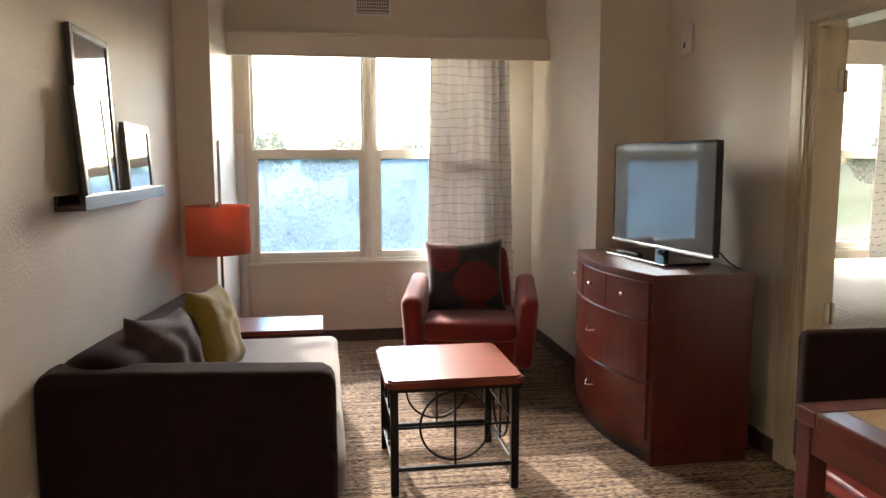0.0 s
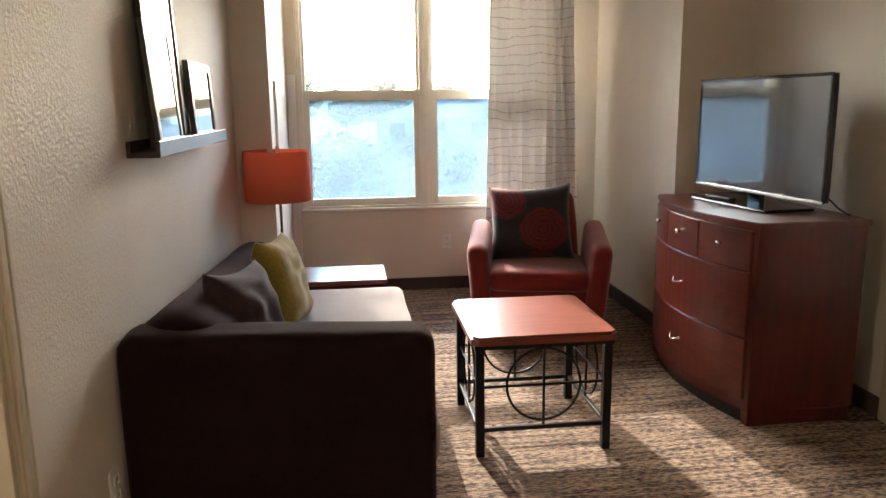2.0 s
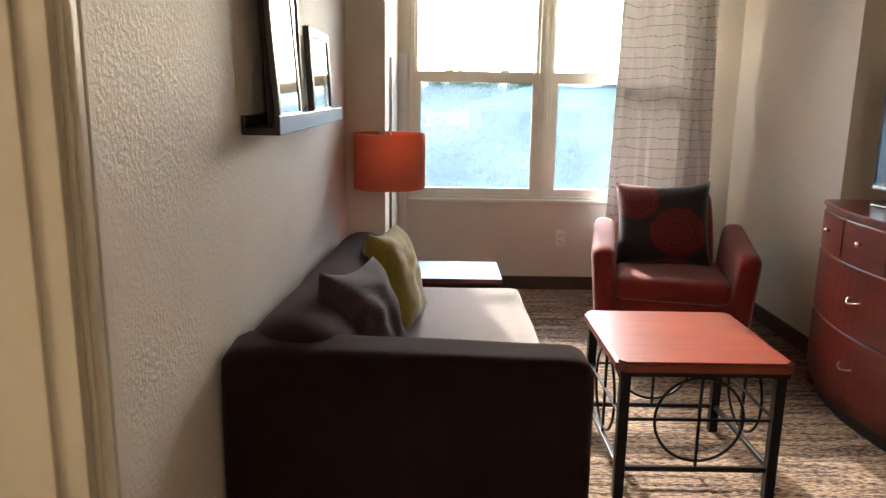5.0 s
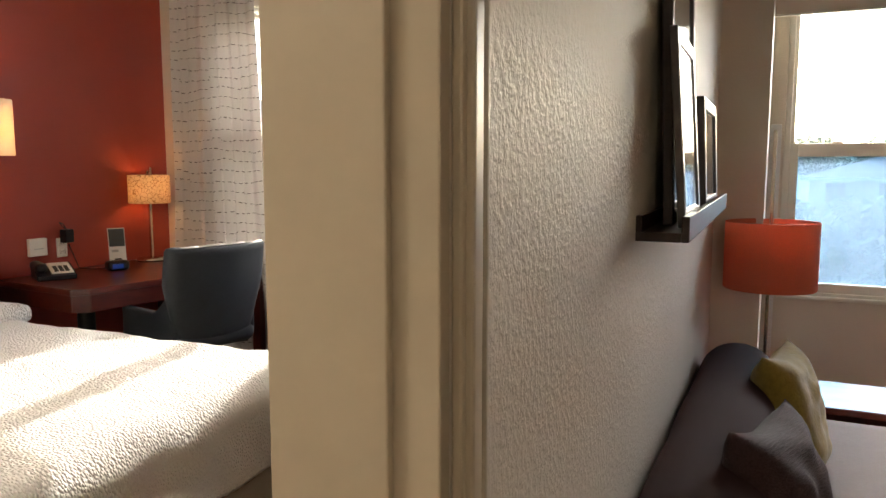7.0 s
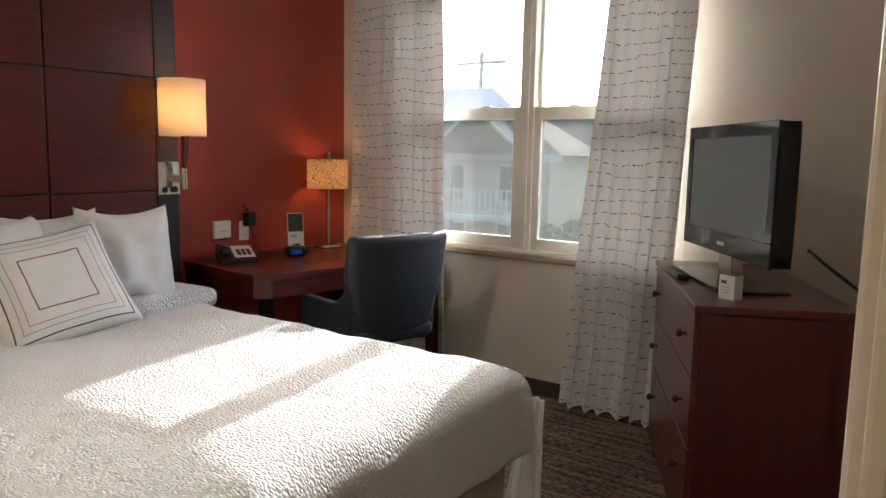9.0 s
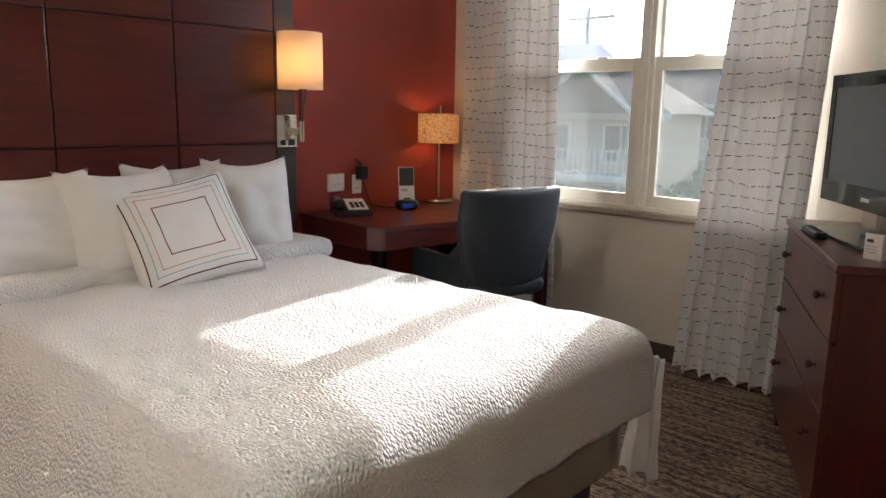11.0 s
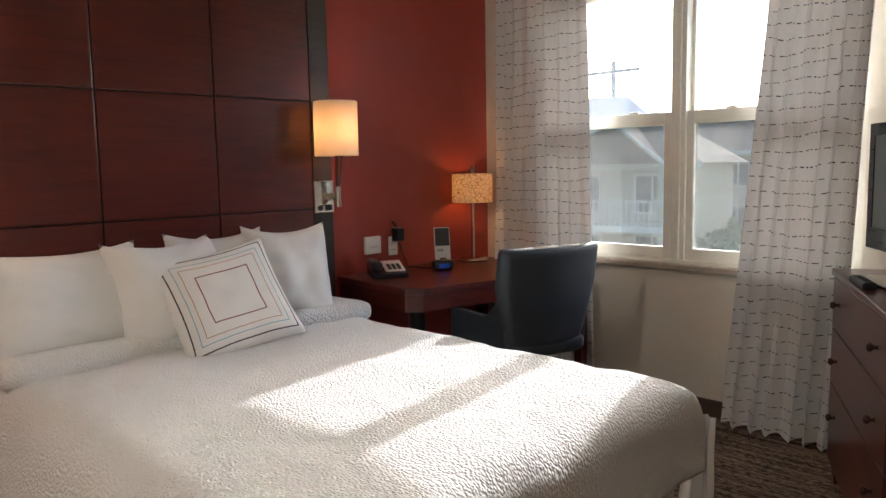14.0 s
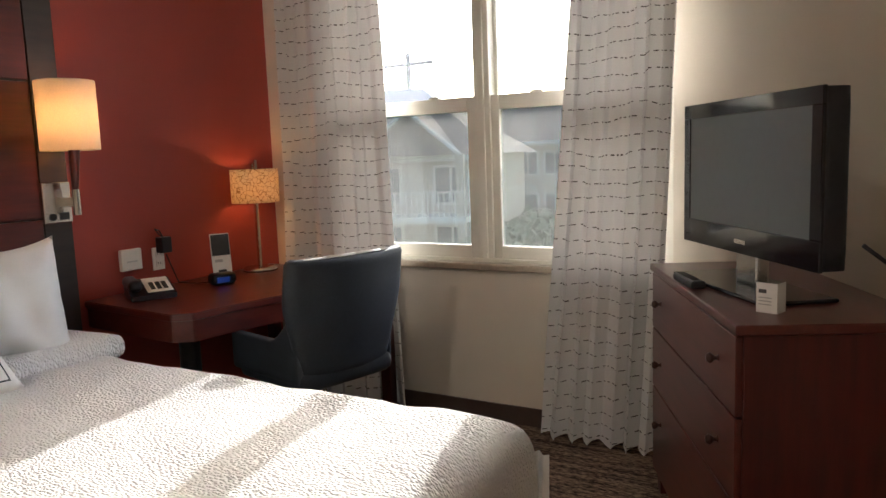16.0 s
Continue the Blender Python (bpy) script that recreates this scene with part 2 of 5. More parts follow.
GLOSS_BLACK = plain("glossy_black_plastic", (0.01, 0.01, 0.012), 0.08, vary=0.1)
SCREEN = plain("dark_tv_screen", (0.05, 0.06, 0.065), 0.13, vary=0.05)
SCREEN.node_tree.nodes["Principled BSDF"].inputs["Coat Weight"].default_value = 1.0
SCREEN.node_tree.nodes["Principled BSDF"].inputs["Coat IOR"].default_value = 1.9
SCREEN.node_tree.nodes["Principled BSDF"].inputs["Coat Roughness"].default_value = 0.05
MATTE_SCREEN = plain("grey_matte_screen", (0.115, 0.13, 0.128), 0.28, vary=0.05)
BROWN_CLOTH = plain("brown_upholstery", (0.015, 0.0068, 0.0068), 0.9, vary=0.3, grain=160, bump_d=0.002, stretch=(1, 3, 1), sheen=0.09)
BROWN_CLOTH.node_tree.nodes["Principled BSDF"].inputs["Sheen Tint"].default_value = (0.75, 0.42, 0.38, 1)
SEAT_CLOTH = plain("taupe_seat_cloth", (0.20, 0.165, 0.16), 0.9, vary=0.12, grain=160, bump_d=0.0015, sheen=0.3)
PLUM_CLOTH = plain("plum_ribbed_cloth", (0.060, 0.036, 0.036), 0.8, vary=0.35, grain=60, bump_d=0.004, stretch=(0.3, 4, 4), sheen=0.1)
YELLOW_CLOTH = plain("mustard_cloth", (0.30, 0.22, 0.045), 0.85, vary=0.25, grain=60, bump_d=0.003, sheen=0.3)
RED_CLOTH = plain("red_upholstery", (0.23, 0.028, 0.024), 0.7, vary=0.2, grain=150, bump_d=0.0015, sheen=0.3)
RED_LEATHER = plain("red_leather", (0.24, 0.03, 0.025), 0.35, vary=0.2, grain=50, bump_d=0.001)
BLUE_LEATHER = plain("charcoal_leather", (0.026, 0.033, 0.043), 0.5, vary=0.2, grain=120, bump_d=0.001)
LINEN = plain("white_linen", (0.80, 0.79, 0.77), 0.85, vary=0.03, grain=200, bump_d=0.001, sheen=0.2)
BOX_CLOTH = plain("beige_box_cloth", (0.36, 0.31, 0.25), 0.9, vary=0.1, grain=150, bump_d=0.001)
QUILT = quilt_material()
ROSE = rose_cloth()
SQUARES = stripe_cloth("square_stripe_cloth", (0.80, 0.78, 0.75), [(0.46, 0.010, (0.22, 0.03, 0.04)), (0.66, 0.007, (0.50, 0.30, 0.20)), (0.76, 0.007, (0.25, 0.45, 0.52)), (0.88, 0.010, (0.03, 0.03, 0.04))])
CURTAIN = curtain_material("dashed_curtain_cloth", (0.05, 0.03, 0.028))
ORANGE_SHADE = shade_material("orange_shade_cloth", (0.80, 0.26, 0.15), 0, through_light=0.5)
WHITE_SHADE = shade_material("white_shade_cloth", (0.85, 0.78, 0.68), 0, through_light=0.5)
CRACK_SHADE = shade_material("crackled_shade_cloth", (0.82, 0.72, 0.55), 0, True, 0.5)
BULB = plain("lit_bulb", (1, 0.8, 0.5), 0.4, emit=((1.0, 0.48, 0.15), 4.2))
PLASTIC_WHITE = plain("white_plastic", (0.78, 0.76, 0.72), 0.4, vary=0.04)
PAPER = plain("white_card", (0.80, 0.79, 0.76), 0.7, vary=0.04)
INK = plain("grey_print", (0.06, 0.06, 0.06), 0.7)
BLUE_GLOW = plain("blue_display", (0.02, 0.05, 0.25), 0.3, emit=((0.05, 0.2, 1.0), 0.006))
PRINT = plain("faded_grey_print", (0.50, 0.50, 0.50), 0.15, vary=0.5, grain=9)
CLEAR = pane_material("clear_pane", 0.03, (0.8, 0.85, 0.9), (0.93, 0.95, 0.95))
# dust and insect screen, plus a blue tint that dims the overbright view outside
DUSTY = pane_material("dusty_screened_pane", 0.09, (0.50, 0.70, 0.95), (0.30, 0.44, 0.57))
# grey tint stands in for lower outdoor exposure; the glass itself is plain
DIMMED = pane_material("dimmed_pane", 0.03, (0.85, 0.85, 0.80), (0.46, 0.47, 0.45))
MIRROR = plain("picture_glass", (0.55, 0.57, 0.60), 0.06, 0.85, vary=0.3, grain=4)


# ---- mesh helpers ----
def part(name, bm, material, parent=None, label="", smooth=False):
    me = bpy.data.meshes.new(name)
    bm.normal_update()
    bm.to_mesh(me)
    bm.free()
    me.materials.append(material)
    if smooth:
        me.polygons.foreach_set("use_smooth", [True] * len(me.polygons))
    ob = new(name, me)
    if parent:
        ob.parent = parent
    if label:
        ob["label"] = label
    return ob


def thing(name, m, label, category, group="", kind=""):
    ob = new(name)
    ob.empty_display_size = 0.1
    ob.matrix_world = m
    return tagged(ob, label, category, group, kind)


def add_box(bm, x0, y0, z0, x1, y1, z1, bevel=0.0, seg=2):
    made = bmesh.ops.create_cube(bm, size=1)["verts"]
    for v in made:
        v.co = Vector((x0 + (v.co.x + 0.5) * (x1 - x0), y0 + (v.co.y + 0.5) * (y1 - y0), z0 + (v.co.z + 0.5) * (z1 - z0)))
    if bevel:
        es = list({e for v in made for e in v.link_edges})
        bmesh.ops.bevel(bm, geom=es, offset=bevel, segments=seg, affect="EDGES", profile=0.5)
    return bm


def box(x0, y0, z0, x1, y1, z1, bevel=0.004, seg=2):
    return add_box(bmesh.new(), x0, y0, z0, x1, y1, z1, bevel, seg)


def add_rod(bm, a, b, r, n=12, r2=None):
    a, b = Vector(a), Vector(b)
    m = Matrix.Translation((a + b) / 2) @ (b - a).to_track_quat("Z", "Y").to_matrix().to_4x4()
    bmesh.ops.create_cone(bm, cap_ends=True, segments=n, radius1=r, radius2=r if r2 is None else r2, depth=(b - a).length, matrix=m)
    return bm


def rod(a, b, r, n=12, r2=None):
    return add_rod(bmesh.new(), a, b, r, n, r2)


def tube(points, r, n=8):
    """A rope of rods with round joints along points."""
    bm = bmesh.new()
    for a, b in zip(points, points[1:]):
        add_rod(bm, a, b, r, n)
    for p in points[1:-1]:
        bmesh.ops.create_icosphere(bm, subdivisions=1, radius=r, matrix=Matrix.Translation(p))
    return bm


def lathe(profile, n=32):
    """A turned body from (radius, height) pairs."""
    bm = bmesh.new()
    rings = [[bm.verts.new((r * math.cos(2 * math.pi * i / n), r * math.sin(2 * math.pi * i / n), z)) for i in range(n)] for r, z in profile]
    for a, b in zip(rings, rings[1:]):
        for i in range(n):
            bm.faces.new((a[i], a[(i + 1) % n], b[(i + 1) % n], b[i]))
    bmesh.ops.remove_doubles(bm, verts=bm.verts, dist=1e-5)
    return bm


def drum(r, h, t=0.004, n=40):
    """An open lamp shade with thickness and a rolled rim."""
    return lathe([(r - t, 0.004), (r - t, h - 0.004), (r - t / 2, h), (r, h - 0.003), (r, 0.003), (r - t / 2, 0), (r - t, 0.004)], n)


def soft(x0, y0, z0, x1, y1, z1, r, n=14, lump=0.0, freq=4.0, seed=0.0):
    """A padded block: round edges of radius r, with slight unevenness."""
    bm = bmesh.new()
    bmesh.ops.create_cube(bm, size=2)
    bmesh.ops.subdivide_edges(bm, edges=bm.edges[:], cuts=n, use_grid_fill=True)
    c, h = Vector(((x0 + x1) / 2, (y0 + y1) / 2, (z0 + z1) / 2)), Vector(((x1 - x0) / 2, (y1 - y0) / 2, (z1 - z0) / 2))
    rr = min(r, min(h) * 0.98)
    for v in bm.verts:
        q = Vector([math.copysign(abs(a) ** 0.8, a) * b for a, b in zip(v.co, h)])
        inner = Vector([max(-(b - rr), min(b - rr, a)) for a, b in zip(q, h)])
        d = q - inner
        if d.length > 1e-9:
            q = inner + d.normalized() * rr
        p = c + q
        if lump:
            p += q.normalized() * lump * noise.noise(p * freq + Vector((seed, seed, seed)))
        v.co = p
    return bm


def pillow(w, h, t, n=22, seed=0.0, wrinkle=0.010, dip=0.02):
    """A stuffed cushion in the xz plane, thick along y, with pointed corners and a uv from -1 to 1."""
    bm = bmesh.new()
    uv = bm.loops.layers.uv.new("UVMap")
    sides = []
    for s in (-1, 1):
        g = []
        for i in range(n + 1):
            line = []
            for j in range(n + 1):
                u, v = 2 * i / n - 1, 2 * j / n - 1
                k = max(0.0, (1 - u ** 4) * (1 - v ** 4)) ** 0.55
                pinch_u, pinch_v = 1 - 0.07 * (1 - v * v), 1 - 0.07 * (1 - u * u)
                y = s * t / 2 * k
                p = Vector((u * w / 2 * pinch_u, y, v * h / 2 * pinch_v))
                p.y += s * k * wrinkle * noise.noise(Vector((u * 2.2 + seed, v * 3.1, s + seed)))
                p.z -= dip * h * (1 - u * u) * (v + 1) / 2
                line.append((bm.verts.new(p), (u, v)))
            g.append(line)
        sides.append(g)
    for s, g in enumerate(sides):
        for i in range(n):
            for j in range(n):
                q = [g[i][j], g[i + 1][j], g[i + 1][j + 1], g[i][j + 1]]
                if s:
                    q.reverse()
                f = bm.faces.new([a[0] for a in q])
                for lp, a in zip(f.loops, q):
                    lp[uv].uv = a[1]
    bmesh.ops.remove_doubles(bm, verts=bm.verts, dist=1e-4)
    return bm


def drape(x0t, x1t, x0b, x1b, z0, z1, folds, depth, seed, spread=1.4, tie=0.0):
    """A hanging curtain along x, from z1 down to z0, with folds that widen towards the hem; uv in metres of cloth."""
    bm = bmesh.new()
    uv = bm.loops.layers.uv.new("UVMap")
    nu, nv = folds * 22, 30
    g = []
    for i in range(nu + 1):
        u = i / nu
        line = []
        for j in range(nv + 1):
            v = j / nv
            a, b = x0t + (x0b - x0t) * (1 - v) ** 1.3, x1t + (x1b - x1t) * (1 - v) ** 1.3
            ph = 2 * math.pi * folds * (u + 0.05 * noise.noise(Vector((u * 5, v * 1.2, seed))))
            amp = depth * (0.55 + 0.45 * noise.noise(Vector((u * 3.3, seed, 2.0))) + 0.35 * (1 - v))
            x = a + (b - a) * u + 0.35 * amp * math.sin(2 * ph) * 0.5
            y = amp * math.sin(ph) + 0.02 * noise.noise(Vector((u * 4, v * 3, seed)))
            z = z0 + (z1 - z0) * v + (0.012 * math.sin(ph + 1) if j == 0 else 0)
            line.append((bm.verts.new((x, y, z)), (u * abs(x1b - x0b) * spread, z)))
        g.append(line)
    for i in range(nu):
        for j in range(nv):
            q = [g[i][j], g[i + 1][j], g[i + 1][j + 1], g[i][j + 1]]
            f = bm.faces.new([a[0] for a in q])
            for lp, a in zip(f.loops, q):
                lp[uv].uv = a[1]
    bm.normal_update()
    rim = [e for e in bm.edges if e.is_boundary]
    copy = bmesh.ops.duplicate(bm, geom=bm.faces[:])
    for v in (x for x in copy["geom"] if isinstance(x, bmesh.types.BMVert)):
        v.co.y += 0.003
    twin = copy["vert_map"]
    for e in rim:
        a, b = e.verts
        bm.faces.new((a, b, twin[b], twin[a]))
    bmesh.ops.recalc_face_normals(bm, faces=bm.faces[:])
    return bm


def ring(c, r, t, axis_m, n=40, m=8):
    """A round iron ring about c."""
    bm = bmesh.new()
    rows = []
    for i in range(n):
        a = 2 * math.pi * i / n
        rows.append([bm.verts.new(Vector(c) + axis_m @ Vector(((r + t * math.cos(b)) * math.cos(a), t * math.sin(b), (r + t * math.cos(b)) * math.sin(a)))) for b in (2 * math.pi * k / m for k in range(m))])
    for i in range(n):
        for k in range(m):
            bm.faces.new((rows[i][k], rows[(i + 1) % n][k], rows[(i + 1) % n][(k + 1) % m], rows[i][(k + 1) % m]))
    bmesh.ops.recalc_face_normals(bm, faces=bm.faces[:])
    return bm


def structure(name, bm, material, label, smooth=False):
    return tagged(part(name, bm, material, None, label, smooth), label, name.split("_")[0], kind="structure")


def boxes(*rows, bevel=0.0):
    bm = bmesh.new()
    for r in rows:
        add_box(bm, *r, bevel)
    return bm


# ---- the large structure ----
H = 2.75
structure("floor", boxes((-4.6, -2.7, -0.2, -0.885, 5.40, 0), (-0.885, -2.7, -0.2, 6.2, 6.2, 0)), CARPET, "brown and tan woven striped carpet")
structure("ceiling", boxes((-4.6, -2.7, H, -0.885, 5.40, H + 0.2), (-0.885, -2.7, H, 6.2, 6.2, H + 0.2)), WHITE, "plain white painted ceiling")
structure("wall_sofa", boxes((-0.885, -2.5, 0, -0.72, 0.90, H), (-0.885, 0.90, 2.05, -0.72, 1.79, H), (-0.885, 1.79, 0, -0.72, 4.83, H)), WALL, "cream textured vinyl wall behind the sofa")
structure("wall_pier", boxes((-0.885, 4.83, 0, -0.51, 6.03, H)), SMOOTH, "cream pier beside the window recess")
W1X0, W1X1, W1Z0, W1Z1 = -0.43, 1.475, 0.66, 2.42
structure("wall_window", boxes((-0.885, 6.03, 0, W1X0, 6.2, H), (W1X1, 6.03, 0, 2.46, 6.2, H), (W1X0, 6.03, 0, W1X1, 6.2, W1Z0), (W1X0, 6.03, W1Z1, W1X1, 6.2, H)), SMOOTH, "cream wall round the living room window")
structure("wall_alcove_pier", boxes((1.86, 4.55, 0, 2.46, 6.03, H)), SMOOTH, "cream wall block beside the window")
structure("wall_right", boxes((2.31, -2.5, 0, 2.46, 2.20, H), (2.31, 2.20, 2.05, 2.46, 3.13, H), (2.31, 3.13, 0, 2.46, 4.55, H)), SMOOTH, "cream wall with the second bedroom's doorway")
structure("wall_back", boxes((-0.885, -2.65, 0, 2.46, -2.5, H)), SMOOTH, "plain cream back wall")
structure("soffit", boxes((-0.51, 5.70, 2.36, 1.86, 6.03, H)), SMOOTH, "cream soffit above the window recess")
structure("wall_red", boxes((-4.55, 0.1, 0, -4.40, 5.40, H)), RED, "deep red painted accent wall")
W2X0, W2X1, W2Z0, W2Z1 = -3.935, -2.03, 0.84, 2.44
structure("wall_bedroom_window", boxes((-4.40, 5.24, 0, W2X0, 5.40, H), (W2X1, 5.24, 0, -0.885, 5.40, H), (W2X0, 5.24, 0, W2X1, 5.40, W2Z0), (W2X0, 5.24, W2Z1, W2X1, 5.40, H)), SMOOTH, "cream wall round the bedroom window")
structure("wall_bedroom_back", boxes((-4.55, -0.05, 0, -0.885, 0.1, H)), SMOOTH, "plain cream bedroom wall")
W3X0, W3X1 = 3.35, 5.255
structure("wall_second_window", boxes((2.46, 6.03, 0, W3X0, 6.2, H), (W3X1, 6.03, 0, 6.0, 6.2, H), (W3X0, 6.03, 0, W3X1, 6.2, W1Z0), (W3X0, 6.03, W1Z1, W3X1, 6.2, H)), SMOOTH, "cream wall round the second bedroom window")
structure("wall_second_side", boxes((6.0, 0.8, 0, 6.15, 6.2, H)), SMOOTH, "plain cream wall of the second bedroom")
structure("wall_second_back", boxes((2.46, 0.8, 0, 6.0, 0.95, H)), SMOOTH, "plain cream wall of the second bedroom")
BB, BT = 0.095, 0.012
structure("baseboard_living", boxes((-0.51, 6.03 - BT, 0, 1.86, 6.03, BB), (1.86 - BT, 4.55, 0, 1.86, 6.03 - BT, BB), (1.86 - BT, 4.55 - BT, 0, 2.31 - BT, 4.55, BB), (2.31 - BT, 3.262, 0, 2.31, 4.55, BB), (-0.72, 1.875, 0, -0.72 + BT, 4.83 - BT, BB), (-0.72, 4.83 - BT, 0, -0.51 + BT, 4.83, BB)), BASE, "dark brown vinyl baseboard")
structure("baseboard_bedroom", boxes((-4.40, 5.24 - BT, 0, -0.885, 5.24, BB), (-4.40, 3.88, 0, -4.40 + BT, 5.24 - BT, BB), (-0.885 - BT, 1.875, 0, -0.885, 5.24 - BT, BB)), BASE, "dark brown vinyl baseboard")


def casing(name, x_face, out, y0, y1, z1, w=0.075, t=0.02):
    """Moulded door casing on a wall at x_face, standing out towards out (+1 or -1)."""
    bm = bmesh.new()
    for k, (a, b, d) in enumerate(((0, w, 0.6), (0.008, 0.03, 1.0), (0.045, w - 0.006, 0.85))):
        xa, xb = sorted((x_face, x_face + out * t * d))
        add_box(bm, xa, y0 - b, 0, xb, y0 - a, z1 + b, 0.003)
        add_box(bm, xa, y1 + a, 0, xb, y1 + b, z1 + b, 0.003)
        add_box(bm, xa, y0 - a, z1 + a, xb, y1 + a, z1 + b, 0.003)
    return structure(name, bm, TRIM, "cream painted moulded door casing")


def jamb(name, x0, x1, y0, y1, z1, stop_x):
    bm = bmesh.new()
    t = 0.02
    add_box(bm, x0, y0, 0, x1, y0 + t, z1, 0.002)
    add_box(bm, x0, y1 - t, 0, x1, y1, z1, 0.002)
    add_box(bm, x0, y0 + t, z1 - t, x1, y1 - t, z1, 0.002)
    add_box(bm, x0 + 0.002, y0 + t, 0, stop_x, y0 + t + 0.010, z1 - t, 0.002)
    add_box(bm, x0 + 0.002, y1 - t - 0.010, 0, stop_x, y1 - t, z1 - t, 0.002)
    return structure(name, bm, TRIM, "cream painted door jamb with stop")


casing("trim_1", -0.72, 1, 0.90, 1.79, 2.05, 0.055, 0.018)
casing("trim_2", -0.885, -1, 0.90, 1.79, 2.05)
jamb("door_jamb_1", -0.885, -0.72, 0.90, 1.79, 2.05, -0.763)
casing("trim_3", 2.31, -1, 2.20, 3.13, 2.05, 0.13)
casing("trim_4", 2.46, 1, 2.20, 3.13, 2.05, 0.10)
jamb("door_jamb_2", 2.31, 2.46, 2.20, 3.13, 2.05, 2.36)

strike = thing("strike_plate", pose(-0.866, 1.757, 1.08) @ Matrix.Scale(0.68, 4), "dull bronze strike plate screwed to the door jamb", "strike plate")
part("plate", box(-0.018, -0.002, -0.045, 0.018, 0.002, 0.045, 0.0015), KNOB_DARK, strike)
part("lip", box(-0.036, -0.010, -0.018, -0.018, 0.002, 0.018, 0.002), KNOB_DARK, strike)
for dz in (-0.036, 0.036):
    part("screw", rod((0, -0.003, dz), (0, -0.0055, dz), 0.005), CHROME, strike)
for z in (0.75, 1.80):
    hinge = thing("door_hinge", pose(2.435, 3.106, z), "brushed steel door hinge on the jamb", "hinge", "hinges of the second doorway")
    part("leaf", box(-0.018, -0.002, -0.05, 0.018, 0.002, 0.05, 0.001), CHROME, hinge)
    part("knuckle", rod((0.02, -0.008, -0.05), (0.02, -0.008, 0.05), 0.006), CHROME, hinge)


def window(name, x0, x1, y, z0, z1, rail0, rail1, low, lower_pane, upper_pane, label):
    """A twin sash window in an opening: frame, mullion, upper and lower sash on each side, panes, sill."""
    w = thing(name, pose(0, 0, 0), label, "window", kind="structure")
    c, d0, d1 = (x0 + x1) / 2, y + 0.012, y + 0.12
    e = 0.035
    part("window_frame", boxes((x0, d0, z0, x0 + e, d1, z1), (x1 - e, d0, z0, x1, d1, z1), (x0 + e, d0, z1 - e, x1 - e, d1, z1), (x0 + e, d0, z0, x1 - e, d1, z0 + 0.02), (c - 0.045, d0, z0 + 0.02, c + 0.045, d1, z1 - e), bevel=0.004), FRAME_PAINT, w)
    part("mullion_bead", boxes((c - 0.018, d0 - 0.012, z0 + 0.02, c + 0.018, d0, z1 - e), bevel=0.005), FRAME_PAINT, w)
    for a, b in ((x0 + e, c - 0.045), (c + 0.045, x1 - e)):
        f = 0.045
        zl = z0 + 0.02
        sash = part("lower_sash", boxes((a, d0 + 0.012, zl, a + f, d0 + 0.055, rail1), (b - f, d0 + 0.012, zl, b, d0 + 0.055, rail1), (a + f, d0 + 0.012, zl, b - f, d0 + 0.055, low), (a + f, d0 + 0.012, rail0, b - f, d0 + 0.055, rail1), bevel=0.004), FRAME_PAINT, w)
        p = part("pane", boxes((a + f, d0 + 0.03, low, b - f, d0 + 0.036, rail0)), lower_pane, sash)
        p.visible_shadow = False
        for lx in (a + 0.28 * (b - a), a + 0.72 * (b - a)):
            part("sash_lock", box(lx - 0.03, d0 + 0.015, rail1, lx + 0.03, d0 + 0.04, rail1 + 0.012, 0.003), FRAME_PAINT, sash)
        g = 0.022
        up = part("upper_sash", boxes((a, d0 + 0.058, rail0, a + g, d1 - 0.01, z1 - e), (b - g, d0 + 0.058, rail0, b, d1 - 0.01, z1 - e), (a + g, d0 + 0.058, rail0, b - g, d1 - 0.01, rail1 - 0.004), (a + g, d0 + 0.058, z1 - e - g, b - g, d1 - 0.01, z1 - e), bevel=0.003), FRAME_PAINT, w)
        p = part("pane", boxes((a + g, d0 + 0.078, rail1 - 0.004, b - g, d0 + 0.084, z1 - e - g)), upper_pane, up)
        p.visible_shadow = False
    return w


win = window("window_1", W1X0, W1X1, 6.03, W1Z0, W1Z1, 1.474, 1.55, 0.735, DUSTY, CLEAR, "white vinyl twin sash window with dusty lower panes")
part("window_sill", box(W1X0 - 0.01, 6.03 - 0.03, 0.64, W1X1 + 0.01, 6.03 + 0.01, 0.662, 0.006), FRAME_PAINT, win)
win = window("window_2", W2X0, W2X1, 5.24, W2Z0, W2Z1, 1.617, 1.69, 0.926, DIMMED, CLEAR, "white vinyl twin sash bedroom window")
part("window_sill", box(W2X0 - 0.10, 5.24 - 0.05, 0.805, W2X1 + 0.10, 5.24 + 0.01, 0.842, 0.008), STONE, win, "tan stone sill")
win = window("window_3", W3X0, W3X1, 6.03, W1Z0, W1Z1, 1.474, 1.55, 0.735, DIMMED, CLEAR, "white vinyl twin sash window of the second bedroom")
part("window_sill", box(W3X0 - 0.01, 6.03 - 0.03, 0.64, W3X1 + 0.01, 6.03 + 0.01, 0.662, 0.006), FRAME_PAINT, win)


def curtain(x0t, x1t, x0b, x1b, y, z0, z1, folds, depth, seed, label):
    ob = tagged(part("curtain", drape(x0t, x1t, x0b, x1b, z0, z1, folds, depth, seed), CURTAIN, None, "", False), label, "curtain")
    ob.location = (0, y, 0)
    return ob


# glow of the added fill lights, tuned to brighten walls and furniture
FILL_GLOW = plain("fill_diffuser", (0.9, 0.88, 0.82), 0.5, emit=((1.0, 0.86, 0.68), 5.5))


